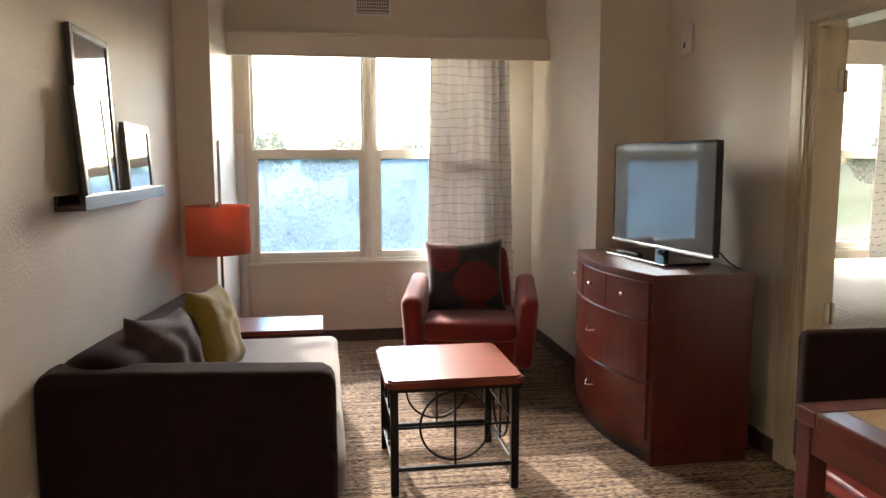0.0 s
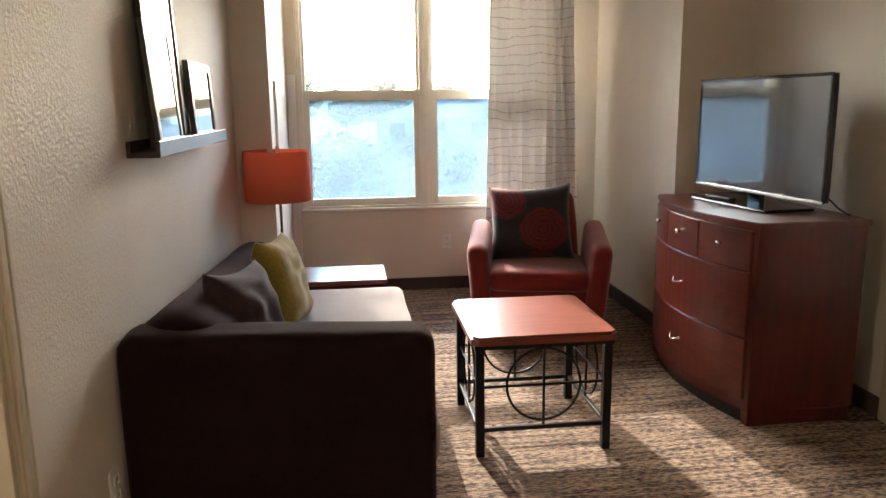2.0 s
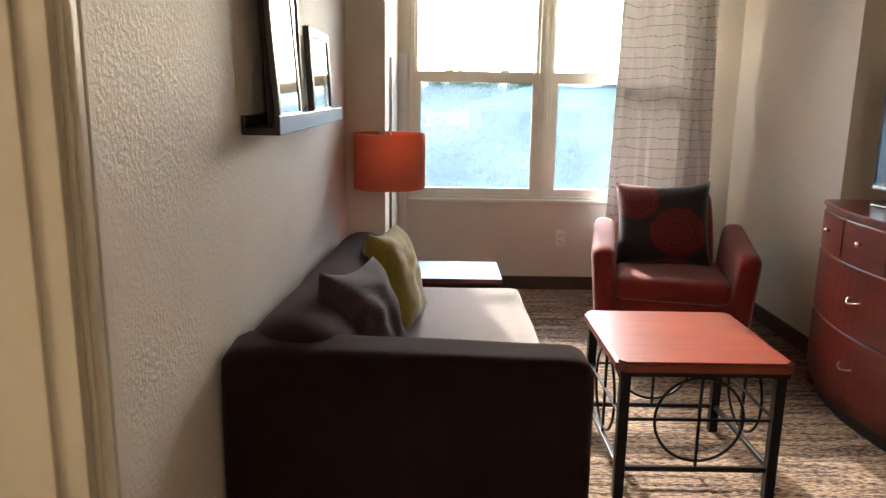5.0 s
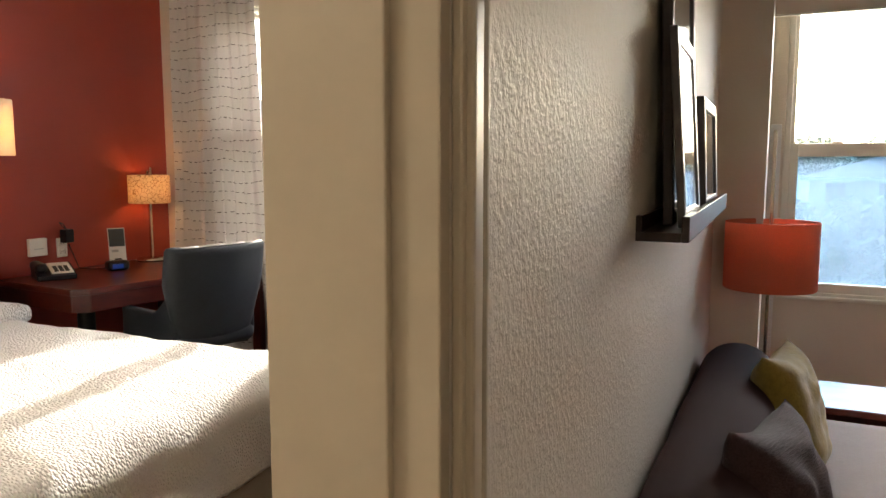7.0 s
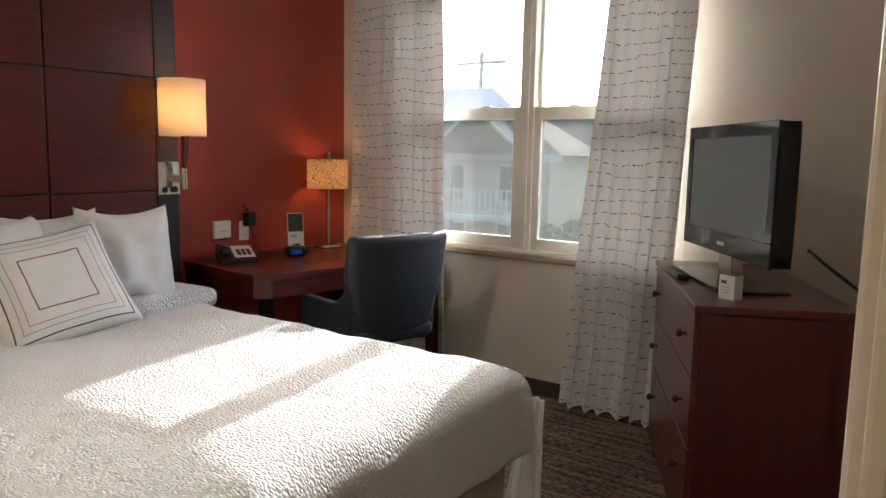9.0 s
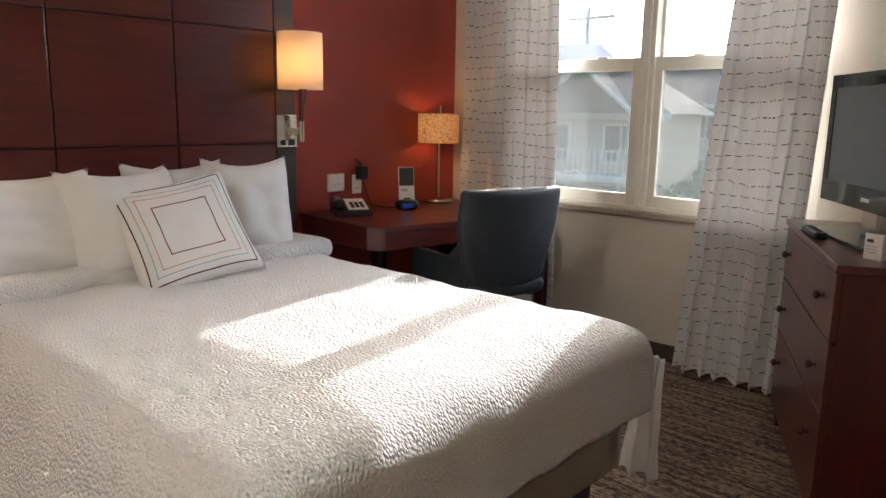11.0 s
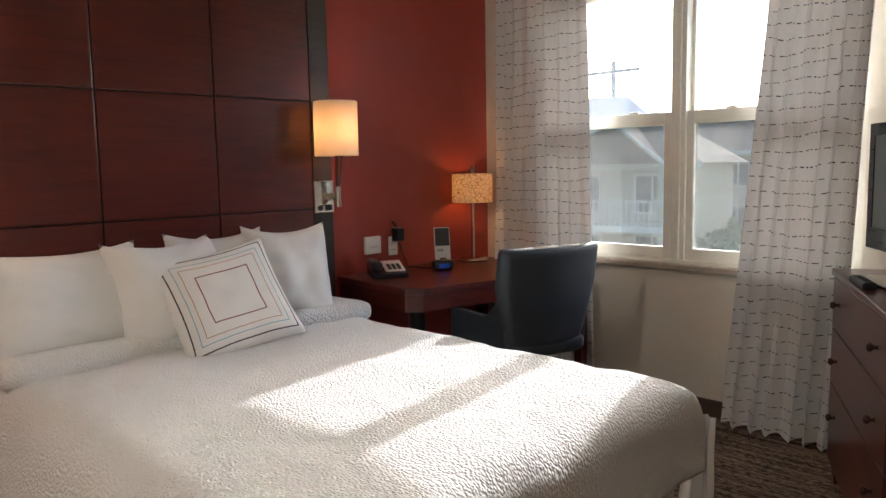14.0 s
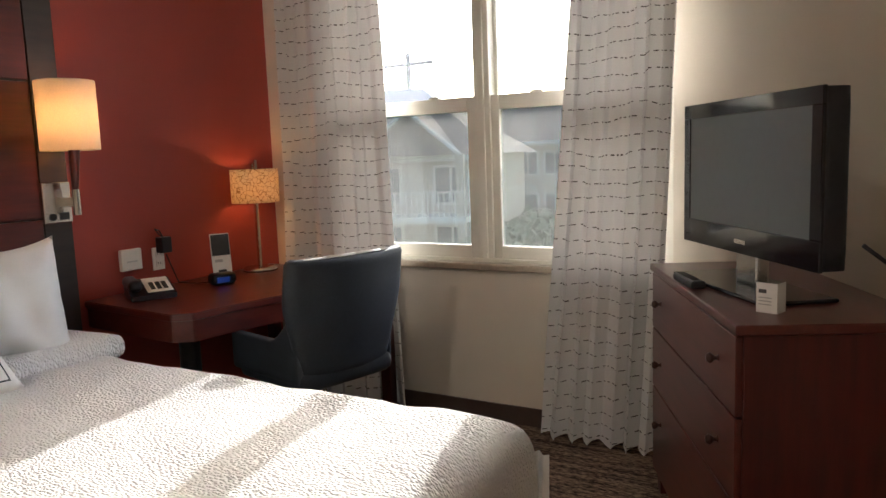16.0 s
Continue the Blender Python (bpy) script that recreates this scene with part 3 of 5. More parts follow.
def fill_light(x, y, r):
    c = thing("fill_light", pose(x, y, H), "added round fill light under the ceiling, out of view", "ceiling light", "ceiling lights")
    part("rim", lathe([(r, 0), (r + 0.015, 0), (r + 0.015, -0.05), (r, -0.05), (r, 0)], 40), CHROME, c, smooth=True)
    part("diffuser", lathe([(r, -0.045), (r * 0.8, -0.075), (r * 0.45, -0.095), (0, -0.10)], 40), FILL_GLOW, c, "glowing opal diffuser of the fill light", True)


# invented fill lights, out of view behind the camera and in the bedroom's back
fill_light(0.6, -1.2, 0.17)
fill_light(-2.4, 0.75, 0.20)

# ---- living room: window dressing and wall fittings ----
val = thing("valance", pose(0, 0, 0), "cream boxed valance above the living room window", "valance")
part("face_board", box(-0.508, 5.60, 2.21, 1.858, 5.625, 2.352, 0.004), SMOOTH, val)
part("top_board", box(-0.508, 5.595, 2.352, 1.858, 5.70, 2.372, 0.004), SMOOTH, val)
part("bottom_lip", box(-0.508, 5.592, 2.204, 1.858, 5.63, 2.212, 0.002), FRAME_PAINT, val)
part("curtain_track", box(-0.45, 5.84, 2.30, 1.84, 5.88, 2.33, 0.004), PLASTIC_WHITE, val)
curtain(0.985, 1.61, 0.94, 1.70, 5.86, 0.04, 2.31, 8, 0.030, 3.1, "pale curtain with rows of dark stitched dashes")
panel = thing("window_side_mesh", pose(-0.475, 5.985, 0.0), "white woven mesh strip hanging beside the window", "mesh strip")
part("strip", box(-0.03, -0.004, 0.10, 0.03, 0.004, 1.66, 0.002), LINEN, panel)
for k in range(60):
    part("weave_knot", box(-0.026, -0.010, 0.11 + k * 0.0257, 0.026, -0.004, 0.125 + k * 0.0257, 0.0), PLASTIC_WHITE, panel)

vent = thing("ceiling_vent", pose(0.535, 5.70, 2.60), "white metal air grille on the soffit", "vent")
part("frame", boxes((-0.135, -0.008, -0.085, 0.135, 0, -0.07), (-0.135, -0.008, 0.07, 0.135, 0, 0.085), (-0.135, -0.008, -0.07, -0.12, 0, 0.07), (0.12, -0.008, -0.07, 0.135, 0, 0.07)), PLASTIC_WHITE, vent)
part("backing", box(-0.12, -0.002, -0.07, 0.12, 0, 0.07, 0), BLACK, vent)
for k in range(13):
    part("slat", box(-0.117 + k * 0.018, -0.006, -0.07, -0.111 + k * 0.018, -0.002, 0.07, 0), PLASTIC_WHITE, vent)
for k in range(6):
    part("cross_slat", box(-0.12, -0.0065, -0.062 + k * 0.024, 0.12, -0.003, -0.056 + k * 0.024, 0), PLASTIC_WHITE, vent)


def outlet(m, label="white duplex wall outlet"):
    o = thing("wall_outlet", m, label, "outlet")
    part("cover_plate", box(-0.036, -0.006, -0.058, 0.036, 0, 0.058, 0.003), PLASTIC_WHITE, o)
    for dz in (-0.024, 0.024):
        s = part("socket", box(-0.018, -0.009, dz - 0.016, 0.018, -0.006, dz + 0.016, 0.004), PLASTIC_WHITE, o)
        for dx in (-0.007, 0.007):
            part("slot", box(dx - 0.0015, -0.0095, dz - 0.005, dx + 0.0015, -0.0088, dz + 0.006, 0), BLACK, s)
    return o


outlet(pose(0.672, 6.03, 0.38))
outlet(pose(-0.72, 2.30, 0.42, 0, 0, 90))
outlet(pose(-4.40, 4.36, 0.93, 0, 0, 90), "white duplex outlet on the red wall")
sens = thing("motion_sensor", pose(2.31, 4.28, 2.165, 0, 0, -90), "white plastic wall sensor", "sensor")
part("body", box(-0.055, -0.03, -0.09, 0.055, 0, 0.09, 0.012, 3), PLASTIC_WHITE, sens, smooth=True)
part("lens", box(-0.03, -0.036, 0.01, 0.03, -0.03, 0.06, 0.004), PLASTIC_WHITE, sens)
part("window", box(-0.012, -0.033, -0.05, 0.012, -0.03, -0.02, 0.002), INK, sens)

# picture ledge and frames
ledge = thing("picture_ledge", pose(-0.72, 2.69, 1.285), "black wooden picture ledge on the wall", "shelf")
part("board", box(0, 0, 0, 0.085, 1.215, 0.018, 0.002), DARKWOOD, ledge)
part("front_lip", box(0.085, 0, 0, 0.10, 1.215, 0.05, 0.002), DARKWOOD, ledge)
part("back_board", box(0, 0, 0.018, 0.012, 1.215, 0.05, 0.002), DARKWOOD, ledge)


def picture(y0, w, h, lean, off, bar, deep, mat_frame, label):
    """A framed picture that stands on the ledge and leans against the wall."""
    p = thing("framed_picture", pose(-0.72 + off, y0, 1.305) @ pose(0, 0, 0, 0, -lean, 0), label, "picture", "pictures on the ledge")
    part("frame_side", boxes((0, 0, 0, deep, bar, h), (0, w - bar, 0, deep, w, h), (0, bar, 0, deep, w - bar, bar), (0, bar, h - bar, deep, w - bar, h), bevel=0.003), mat_frame, p)
    part("mount", box(0.004, bar, bar, deep * 0.55, w - bar, h - bar, 0), PRINT, p, "faded grey print")
    part("glass", box(deep * 0.6, bar, bar, deep * 0.6 + 0.003, w - bar, h - bar, 0), MIRROR, p, "reflecting glass")
    return p


PEWTER = plain("pewter_frame", (0.11, 0.105, 0.105), 0.35, 0.0, vary=0.25)
picture(2.85, 0.46, 0.62, 2.0, 0.030, 0.028, 0.022, DARKWOOD, "tall black framed picture leaning on the wall")
picture(2.78, 0.33, 0.40, 4.2, 0.068, 0.032, 0.016, PEWTER, "small pewter framed picture on the ledge")
picture(3.37, 0.44, 0.31, 3.0, 0.055, 0.034, 0.022, PEWTER, "wide pewter framed picture on the ledge")

# ---- sofa ----
sofa = thing("sofa", pose(-0.715, 2.42, 0), "dark brown two-seat sofa with a taupe seat cushion", "sofa")
part("base", soft(0.02, 0.20, 0.06, 0.88, 2.10, 0.27, 0.03, 8), BROWN_CLOTH, sofa, smooth=True)
bm = soft(0.0, -0.06, 0.05, 0.90, 0.14, 0.82, 0.055, 16, 0.005)
for v in bm.verts:
    v.co.y += 0.10 * v.co.x / 0.90
    if v.co.z > 0.5:
        v.co.z -= 0.06 * v.co.x / 0.90
part("arm", bm, BROWN_CLOTH, sofa, "padded brown arm", True)
# the plump back roll leans on the wall and sinks a little towards its far end
bm = soft(0.0, 0.0, 0.22, 0.29, 2.02, 0.855, 0.14, 24, 0.012, 3)
for v in bm.verts:
    if v.co.z > 0.45:
        v.co.z -= 0.13 * max(0, v.co.y) / 2.0
    v.co.x += 0.10 * max(0.0, 0.62 - v.co.z)
part("back", bm, BROWN_CLOTH, sofa, "plump brown back", True)
bm = soft(0.20, 0.18, 0.25, 0.935, 2.15, 0.405, 0.05, 22, 0.007, 3)
for v in bm.verts:
    if v.co.z > 0.36:
        v.co.z += 0.012 * math.sin(math.pi * min(1, max(0, (v.co.y - 0.18) / 1.97)))
part("seat_cushion", bm, SEAT_CLOTH, sofa, "taupe seat cushion", True)
for fx, fy in ((0.08, 0.10), (0.80, 0.10), (0.08, 1.98), (0.80, 1.98)):
    part("foot", rod((fx, fy, 0), (fx, fy, 0.075), 0.022, 12, 0.03), DARKWOOD, sofa)
tagged(part("cushion", pillow(0.45, 0.45, 0.16, 26, seed=1.0, wrinkle=0.018, dip=0.03), PLUM_CLOTH, None, "", True), "dark plum ribbed cushion leaning on the sofa back", "cushion").matrix_world = pose(-0.425, 2.93, 0.672, 0, 0, 76) @ pose(0, 0, 0, -17, 6, 0)
tagged(part("cushion", pillow(0.44, 0.44, 0.17, 26, seed=4.0, wrinkle=0.018, dip=0.03), YELLOW_CLOTH, None, "", True), "mustard yellow cushion leaning on the sofa back", "cushion").matrix_world = pose(-0.39, 3.82, 0.625, 0, 0, 80) @ pose(0, 0, 0, -16, 4, 0)

# end table
et = thing("end_table", pose(-0.50, 4.595, 0), "low glossy wooden end table beside the sofa", "end table")
part("tabletop", box(0, 0, 0.40, 0.635, 0.42, 0.43, 0.006), CHERRY_TOP, et)
for fy in (0.03, 0.37):
    part("apron", box(0.03, fy, 0.33, 0.61, fy + 0.02, 0.40, 0.002), CHERRY, et)
for fx, fy in ((0.02, 0.03), (0.57, 0.03), (0.02, 0.35), (0.57, 0.35)):
    part("leg", box(fx, fy, 0, fx + 0.04, fy + 0.04, 0.40, 0.003), CHERRY, et)

# floor lamp
lamp = thing("floor_lamp", pose(-0.478, 4.80, 0.43), "slim floor lamp with an orange drum shade", "floor lamp")
part("base", lathe([(0, 0), (0.02, 0), (0.02, 0.014), (0.018, 0.02), (0, 0.022)], 32), CHROME, lamp, "nickel foot", True)
part("pole", box(-0.008, -0.008, 0.02, 0.008, 0.008, 1.15, 0.002), CHROME, lamp, "square nickel pole")
part("shade", drum(0.187, 0.285), ORANGE_SHADE, lamp, "orange cloth drum shade", True).location = (0.004, -0.14, 0.475)
part("harp", boxes((-0.18, -0.144, 0.745, 0.18, -0.136, 0.75), (-0.004, -0.32, 0.745, 0.004, 0.04, 0.75), bevel=0.001), CHROME, lamp)
part("finial", rod((0.004, -0.14, 0.75), (0.004, -0.14, 0.785), 0.006), CHROME, lamp)
part("bulb", lathe([(0, 0.59), (0.02, 0.60), (0.03, 0.64), (0.02, 0.68), (0.013, 0.70), (0.013, 0.745)], 16), PLASTIC_WHITE, lamp, smooth=True).location = (0.004, -0.14, 0)

# ---- armchair ----
chair = thing("armchair", pose(1.05, 4.60, 0, 0, 0, -13), "red upholstered armchair with a padded seat", "armchair")
part("seat_base", soft(-0.36, 0.04, 0.14, 0.36, 0.72, 0.34, 0.02, 8), RED_CLOTH, chair, smooth=True)
part("seat_cushion", soft(-0.305, 0.0, 0.30, 0.305, 0.62, 0.435, 0.05, 14, 0.004), RED_CLOTH, chair, smooth=True)
back = part("backrest", soft(-0.29, -0.07, 0.0, 0.29, 0.07, 0.55, 0.06, 14, 0.004), RED_CLOTH, chair, smooth=True)
for v in back.data.vertices:
    v.co.x *= 1.0 - 0.16 * max(0.0, v.co.z / 0.55) ** 1.5
back.matrix_local = pose(0, 0.66, 0.30, -12, 0, 0)
for s in (-1, 1):
    bm = soft(-0.065, -0.02, 0.13, 0.065, 0.72, 0.60, 0.055, 12)
    for v in bm.verts:
        if v.co.z > 0.5:
            v.co.z += 0.09 * (v.co.y - 0.1)
        v.co.x += s * 0.035 * max(0, (v.co.z - 0.2)) / 0.4
    part("arm", bm, RED_CLOTH, chair, smooth=True).location = (s * 0.345, 0, 0)
    for fy in (0.06, 0.64):
        part("leg", rod((s * 0.33, fy, 0), (s * 0.33, fy, 0.15), 0.018, 10, 0.026), DARKWOOD, chair)
tagged(part("cushion", pillow(0.54, 0.50, 0.17, seed=7.0), ROSE, None, "", True), "black cushion with large red roses on the armchair", "cushion").matrix_world = pose(1.11, 5.06, 0.665, -16, -3, -12)

# ---- coffee table ----
ct = thing("coffee_table", pose(0.40, 3.125, 0), "square cherry-topped coffee table with black iron legs", "coffee table")
TW, TH = 0.61, 0.52
bm = box(0, 0, TH - 0.035, TW, 0.62, TH, 0)
bmesh.ops.bevel(bm, geom=[e for e in bm.edges if abs(e.verts[0].co.z - e.verts[1].co.z) > 0.02], offset=0.03, segments=1, affect="EDGES")
bmesh.ops.bevel(bm, geom=[e for e in bm.edges if min(v.co.z for v in e.verts) > TH - 0.001], offset=0.010, segments=2, affect="EDGES")
part("tabletop", bm, CHERRY_TOP, ct, "reddish cherry tabletop with clipped corners")
part("top_rim", boxes((0.015, 0.015, TH - 0.055, TW - 0.015, 0.605, TH - 0.035)), BLACK_METAL, ct)
for fx in (0.02, TW - 0.055):
    for fy in (0.02, 0.565):
        part("leg", box(fx, fy, 0, fx + 0.035, fy + 0.035, TH - 0.05, 0.003), BLACK_METAL, ct)
r0, r1, zb, zm = 0.055, TW - 0.055, 0.115, 0.30
for fy in (0.037, 0.583):
    part("stretcher", box(r0, fy - 0.009, zb - 0.009, r1, fy + 0.009, zb + 0.009, 0.002), BLACK_METAL, ct)
    part("crossbar", box(r0, fy - 0.005, zm - 0.005, r1, fy + 0.005, zm + 0.005, 0.001), BLACK_METAL, ct)
    part("upright", box(TW / 2 - 0.005, fy - 0.005, zb, TW / 2 + 0.005, fy + 0.005, TH - 0.05, 0.001), BLACK_METAL, ct)
    part("ring", ring((TW / 2, fy, zm), 0.155, 0.0055, Matrix.Identity(3)), BLACK_METAL, ct, smooth=True)
for fx in (0.037, TW - 0.037):
    part("stretcher", box(fx - 0.009, r0, zb - 0.009, fx + 0.009, 0.565, zb + 0.009, 0.002), BLACK_METAL, ct)
    part("crossbar", box(fx - 0.005, r0, zm - 0.005, fx + 0.005, 0.565, zm + 0.005, 0.001), BLACK_METAL, ct)
    part("upright", box(fx - 0.005, 0.305, zb, fx + 0.005, 0.315, TH - 0.05, 0.001), BLACK_METAL, ct)
    part("ring", ring((fx, 0.31, zm), 0.155, 0.0055, Matrix.Rotation(radians(90), 3, "Z")), BLACK_METAL, ct, smooth=True)


# ---- bow-fronted dresser ----
def bow(y, w, deep=0.10):
    return -deep * (1 - (2 * y / w - 1) ** 2)


def bow_block(y0, y1, z0, z1, back, w, proud=0.0, bevel=0.0, deep=0.10):
    """A block with a front bowed towards -x between y0 and y1."""
    bm = bmesh.new()
    n = 16
    for k in range(n + 1):
        y = y0 + (y1 - y0) * k / n
        x = bow(y, w, deep) - proud
        for p in ((x, y, z0), (x, y, z1), (back, y, z1), (back, y, z0)):
            bm.verts.new(p)
    bm.verts.ensure_lookup_table()
    for k in range(n):
        a, b = 4 * k, 4 * k + 4
        for i in range(4):
            j = (i + 1) % 4
            bm.faces.new((bm.verts[a + i], bm.verts[a + j], bm.verts[b + j], bm.verts[b + i]))
    bm.faces.new([bm.verts[i] for i in (3, 2, 1, 0)])
    bm.faces.new([bm.verts[4 * n + i] for i in (0, 1, 2, 3)])
    bmesh.ops.recalc_face_normals(bm, faces=bm.faces[:])
    if bevel:
        es = [e for e in bm.edges if e.calc_face_angle(0) > 0.6]
        bmesh.ops.bevel(bm, geom=es, offset=bevel, segments=2, affect="EDGES")
    return bm


DW = 1.04
dr = thing("dresser", pose(1.665, 3.265, 0), "bow-fronted cherry wood dresser with four drawers", "dresser")
part("body", bow_block(0.0, DW, 0.07, 0.90, 0.50, DW), CHERRY, dr)
part("plinth", bow_block(0.06, DW - 0.06, 0.0, 0.07, 0.48, DW, -0.03), BLACK, dr)
for fy in (0.0, DW - 0.06):
    part("foot", box(0.002, fy, 0, 0.49, fy + 0.06, 0.07, 0.003), CHERRY, dr)
part("top", bow_block(-0.015, DW + 0.015, 0.90, 0.925, 0.51, DW, 0.012, 0.004), CHERRY_Y, dr)


def drawer(y0, y1, z0, z1, pulls, kind):
    d = part("drawer", bow_block(y0, y1, z0, z1, 0.05, DW, 0.012, 0.003), CHERRY_Y, dr)
    for py in pulls:
        px, pz = bow(py, DW) - 0.012, (z0 + z1) / 2 + 0.01
        if kind == "knob":
            k = part("knob", lathe([(0, 0.026), (0.009, 0.025), (0.013, 0.018), (0.009, 0.011), (0.005, 0.008), (0.005, 0)], 16), CHROME, d, "nickel knob", True)
            k.matrix_local = pose(px, py, pz, 0, -90, 0)
        else:
            pts = [(px + 0.002 + 0.0 - 0.026 * math.sin(math.pi * i / 10), py - 0.05 + 0.1 * i / 10, pz - 0.012 * math.sin(math.pi * i / 10)) for i in range(11)]
            part("pull", tube(pts, 0.0045), CHROME, d, "curved nickel pull", True)


for k in range(3):
    a = 0.02 + k * (DW - 0.04) / 3
    drawer(a + 0.003, a + (DW - 0.04) / 3 - 0.003, 0.71, 0.885, [a + (DW - 0.04) / 6], "knob")
drawer(0.023, DW - 0.023, 0.41, 0.70, [0.5 * DW], "pull")
drawer(0.023, DW - 0.023, 0.12, 0.40, [0.5 * DW], "pull")


def television(m, w, h, bezel, screen, label, style):
    """A flat television on a pedestal; faces its own -y."""
    tv = thing("television", m, label, "television")
    lowbar = bezel if style == "thin" else 0.085
    part("case", soft(-w / 2, 0.0, 0.0, w / 2, 0.035 if style == "thin" else 0.075, h, 0.012, 6), BLACK, tv, smooth=True)
    part("bezel", boxes((-w / 2, -0.006, 0, w / 2, 0.006, lowbar), (-w / 2, -0.006, h - bezel, w / 2, 0.006, h), (-w / 2, -0.006, lowbar, -w / 2 + bezel, 0.006, h - bezel), (w / 2 - bezel, -0.006, lowbar, w / 2, 0.006, h - bezel), bevel=0.003), GLOSS_BLACK, tv)
    part("screen", box(-w / 2 + bezel, -0.003, lowbar, w / 2 - bezel, 0.006, h - bezel, 0), screen, tv, "dark blank screen")
    return tv


TV1 = pose(1.93, 3.81, 0.925, 0, 0, -83)
tv1 = television(TV1 @ pose(0, 0, 0.06), 0.97, 0.565, 0.014, SCREEN, "thin black flat television switched off on the dresser", "thin")
part("chin", box(-0.485, -0.009, -0.002, 0.485, -0.005, 0.012, 0.001), CHROME, tv1)
part("neck", box(-0.05, 0.01, -0.05, 0.05, 0.04, 0.01, 0.008), GLOSS_BLACK, tv1)
part("stand_base", box(-0.30, -0.15, -0.06, 0.30, 0.12, -0.045, 0.006), GLOSS_BLACK, tv1)
rem = thing("remote_control", TV1 @ pose(-0.10, -0.11, 0.015, 0, 0, 8), "black remote control beside the television stand", "remote")
part("body", box(-0.09, -0.022, 0, 0.09, 0.022, 0.02, 0.006), BLACK, rem)
for k in range(8):
    part("button", box(-0.075 + k * 0.018, -0.01, 0.02, -0.065 + k * 0.018, 0.01, 0.0225, 0.001), INK, rem)
tagged(part("cable", tube([(1.99, 3.45, 1.10), (2.04, 3.40, 1.02), (2.09, 3.37, 0.96), (2.13, 3.35, 0.932), (2.16, 3.38, 0.930)], 0.004), BLACK, None, "", True), "thin black cable behind the television", "cable")

# ---- dining corner ----
dt = thing("dining_table", pose(1.50, 1.10, 0), "cherry dining table with a tan inlaid top", "dining table")
part("frame_top", boxes((0, 0, 0.70, 0.80, 0.09, 0.75), (0, 0.79, 0.70, 0.80, 0.88, 0.75), (0, 0.09, 0.70, 0.09, 0.79, 0.75), (0.71, 0.09, 0.70, 0.80, 0.79, 0.75), bevel=0.006), CHERRY_Y, dt)
part("inlay", box(0.09, 0.09, 0.71, 0.71, 0.79, 0.748, 0), TAN_INLAY, dt, "tan leather inlay")
part("apron", boxes((0.03, 0.85, 0.62, 0.77, 0.87, 0.70), (0.03, 0.01, 0.62, 0.77, 0.03, 0.70), (0.01, 0.03, 0.62, 0.03, 0.85, 0.70), (0.77, 0.03, 0.62, 0.79, 0.85, 0.70)), CHERRY_Y, dt)
for fx in (0.005, 0.735):
    for fy in (0.005, 0.815):
        part("leg", box(fx, fy, 0, fx + 0.06, fy + 0.06, 0.70, 0.004), CHERRY, dt)


def dining_chair(m, cloth, label):
    c = thing("dining_chair", m, label, "chair", "chairs round the dining table")
    part("seat", soft(-0.24, -0.24, 0.39, 0.24, 0.24, 0.48, 0.035, 8), cloth, c, smooth=True)
    part("backrest", soft(-0.24, 0.20, 0.42, 0.24, 0.28, 0.885, 0.03, 10), BROWN_CLOTH, c, "dark brown padded back", True)
    for fx in (-0.2, 0.2):
        for fy in (-0.2, 0.22):
            part("leg", rod((fx, fy, 0), (fx, fy, 0.40), 0.016, 8, 0.022), DARKWOOD, c)


dining_chair(pose(1.95, 2.03, 0, 0, 0, -4), RED_LEATHER, "dining chair with a brown back and red seat")

# ---- second bedroom ----
bed2 = thing("second_bed", pose(0, 0, 0), "bed with a white quilted cover in the second bedroom", "bed")
part("base", box(3.05, 3.45, 0, 5.9, 5.15, 0.22, 0.01), BLACK, bed2)
part("mattress", soft(2.98, 3.40, 0.20, 5.95, 5.25, 0.45, 0.04, 8), LINEN, bed2, smooth=True)
part("bed_cover", soft(2.86, 3.33, 0.34, 5.95, 5.32, 0.70, 0.12, 20, 0.02, 2), QUILT, bed2, smooth=True)
curtain(4.92, 5.30, 4.90, 5.36, 5.90, 0.04, 2.31, 6, 0.03, 9.3, "pale curtain with rows of dark stitched dashes")
val = thing("valance", pose(0, 0, 0), "cream boxed valance above the second bedroom window", "valance")
part("face_board", box(2.48, 5.68, 2.24, 5.98, 5.70, 2.42, 0.004), SMOOTH, val)
part("top_board", box(2.48, 5.68, 2.42, 5.98, 6.03, 2.44, 0.004), SMOOTH, val)

# ---- bedroom: headboard ----
hb = thing("headboard", pose(-4.40, 0, 0), "tall mahogany panelled headboard on the red wall", "headboard")
part("backing", box(0.0, 1.93, 0.02, 0.055, 3.87, 2.38, 0.003), DARKWOOD, hb)
HY, HZ = (2.06, 2.62, 3.18, 3.74), (0.04, 0.61, 1.19, 1.77, 2.36)
for a, b in zip(HY, HY[1:]):
    for c, d in zip(HZ, HZ[1:]):
        part("panel", box(0.055, a + 0.004, c + 0.004, 0.072, b - 0.004, d - 0.004, 0.003), MAHOG, hb)
for a, b in ((1.93, 2.056), (3.744, 3.87)):
    part("side_strip", box(0.055, a, 0.04, 0.068, b, 2.36, 0.003), DARKWOOD, hb, "dark wood side strip")


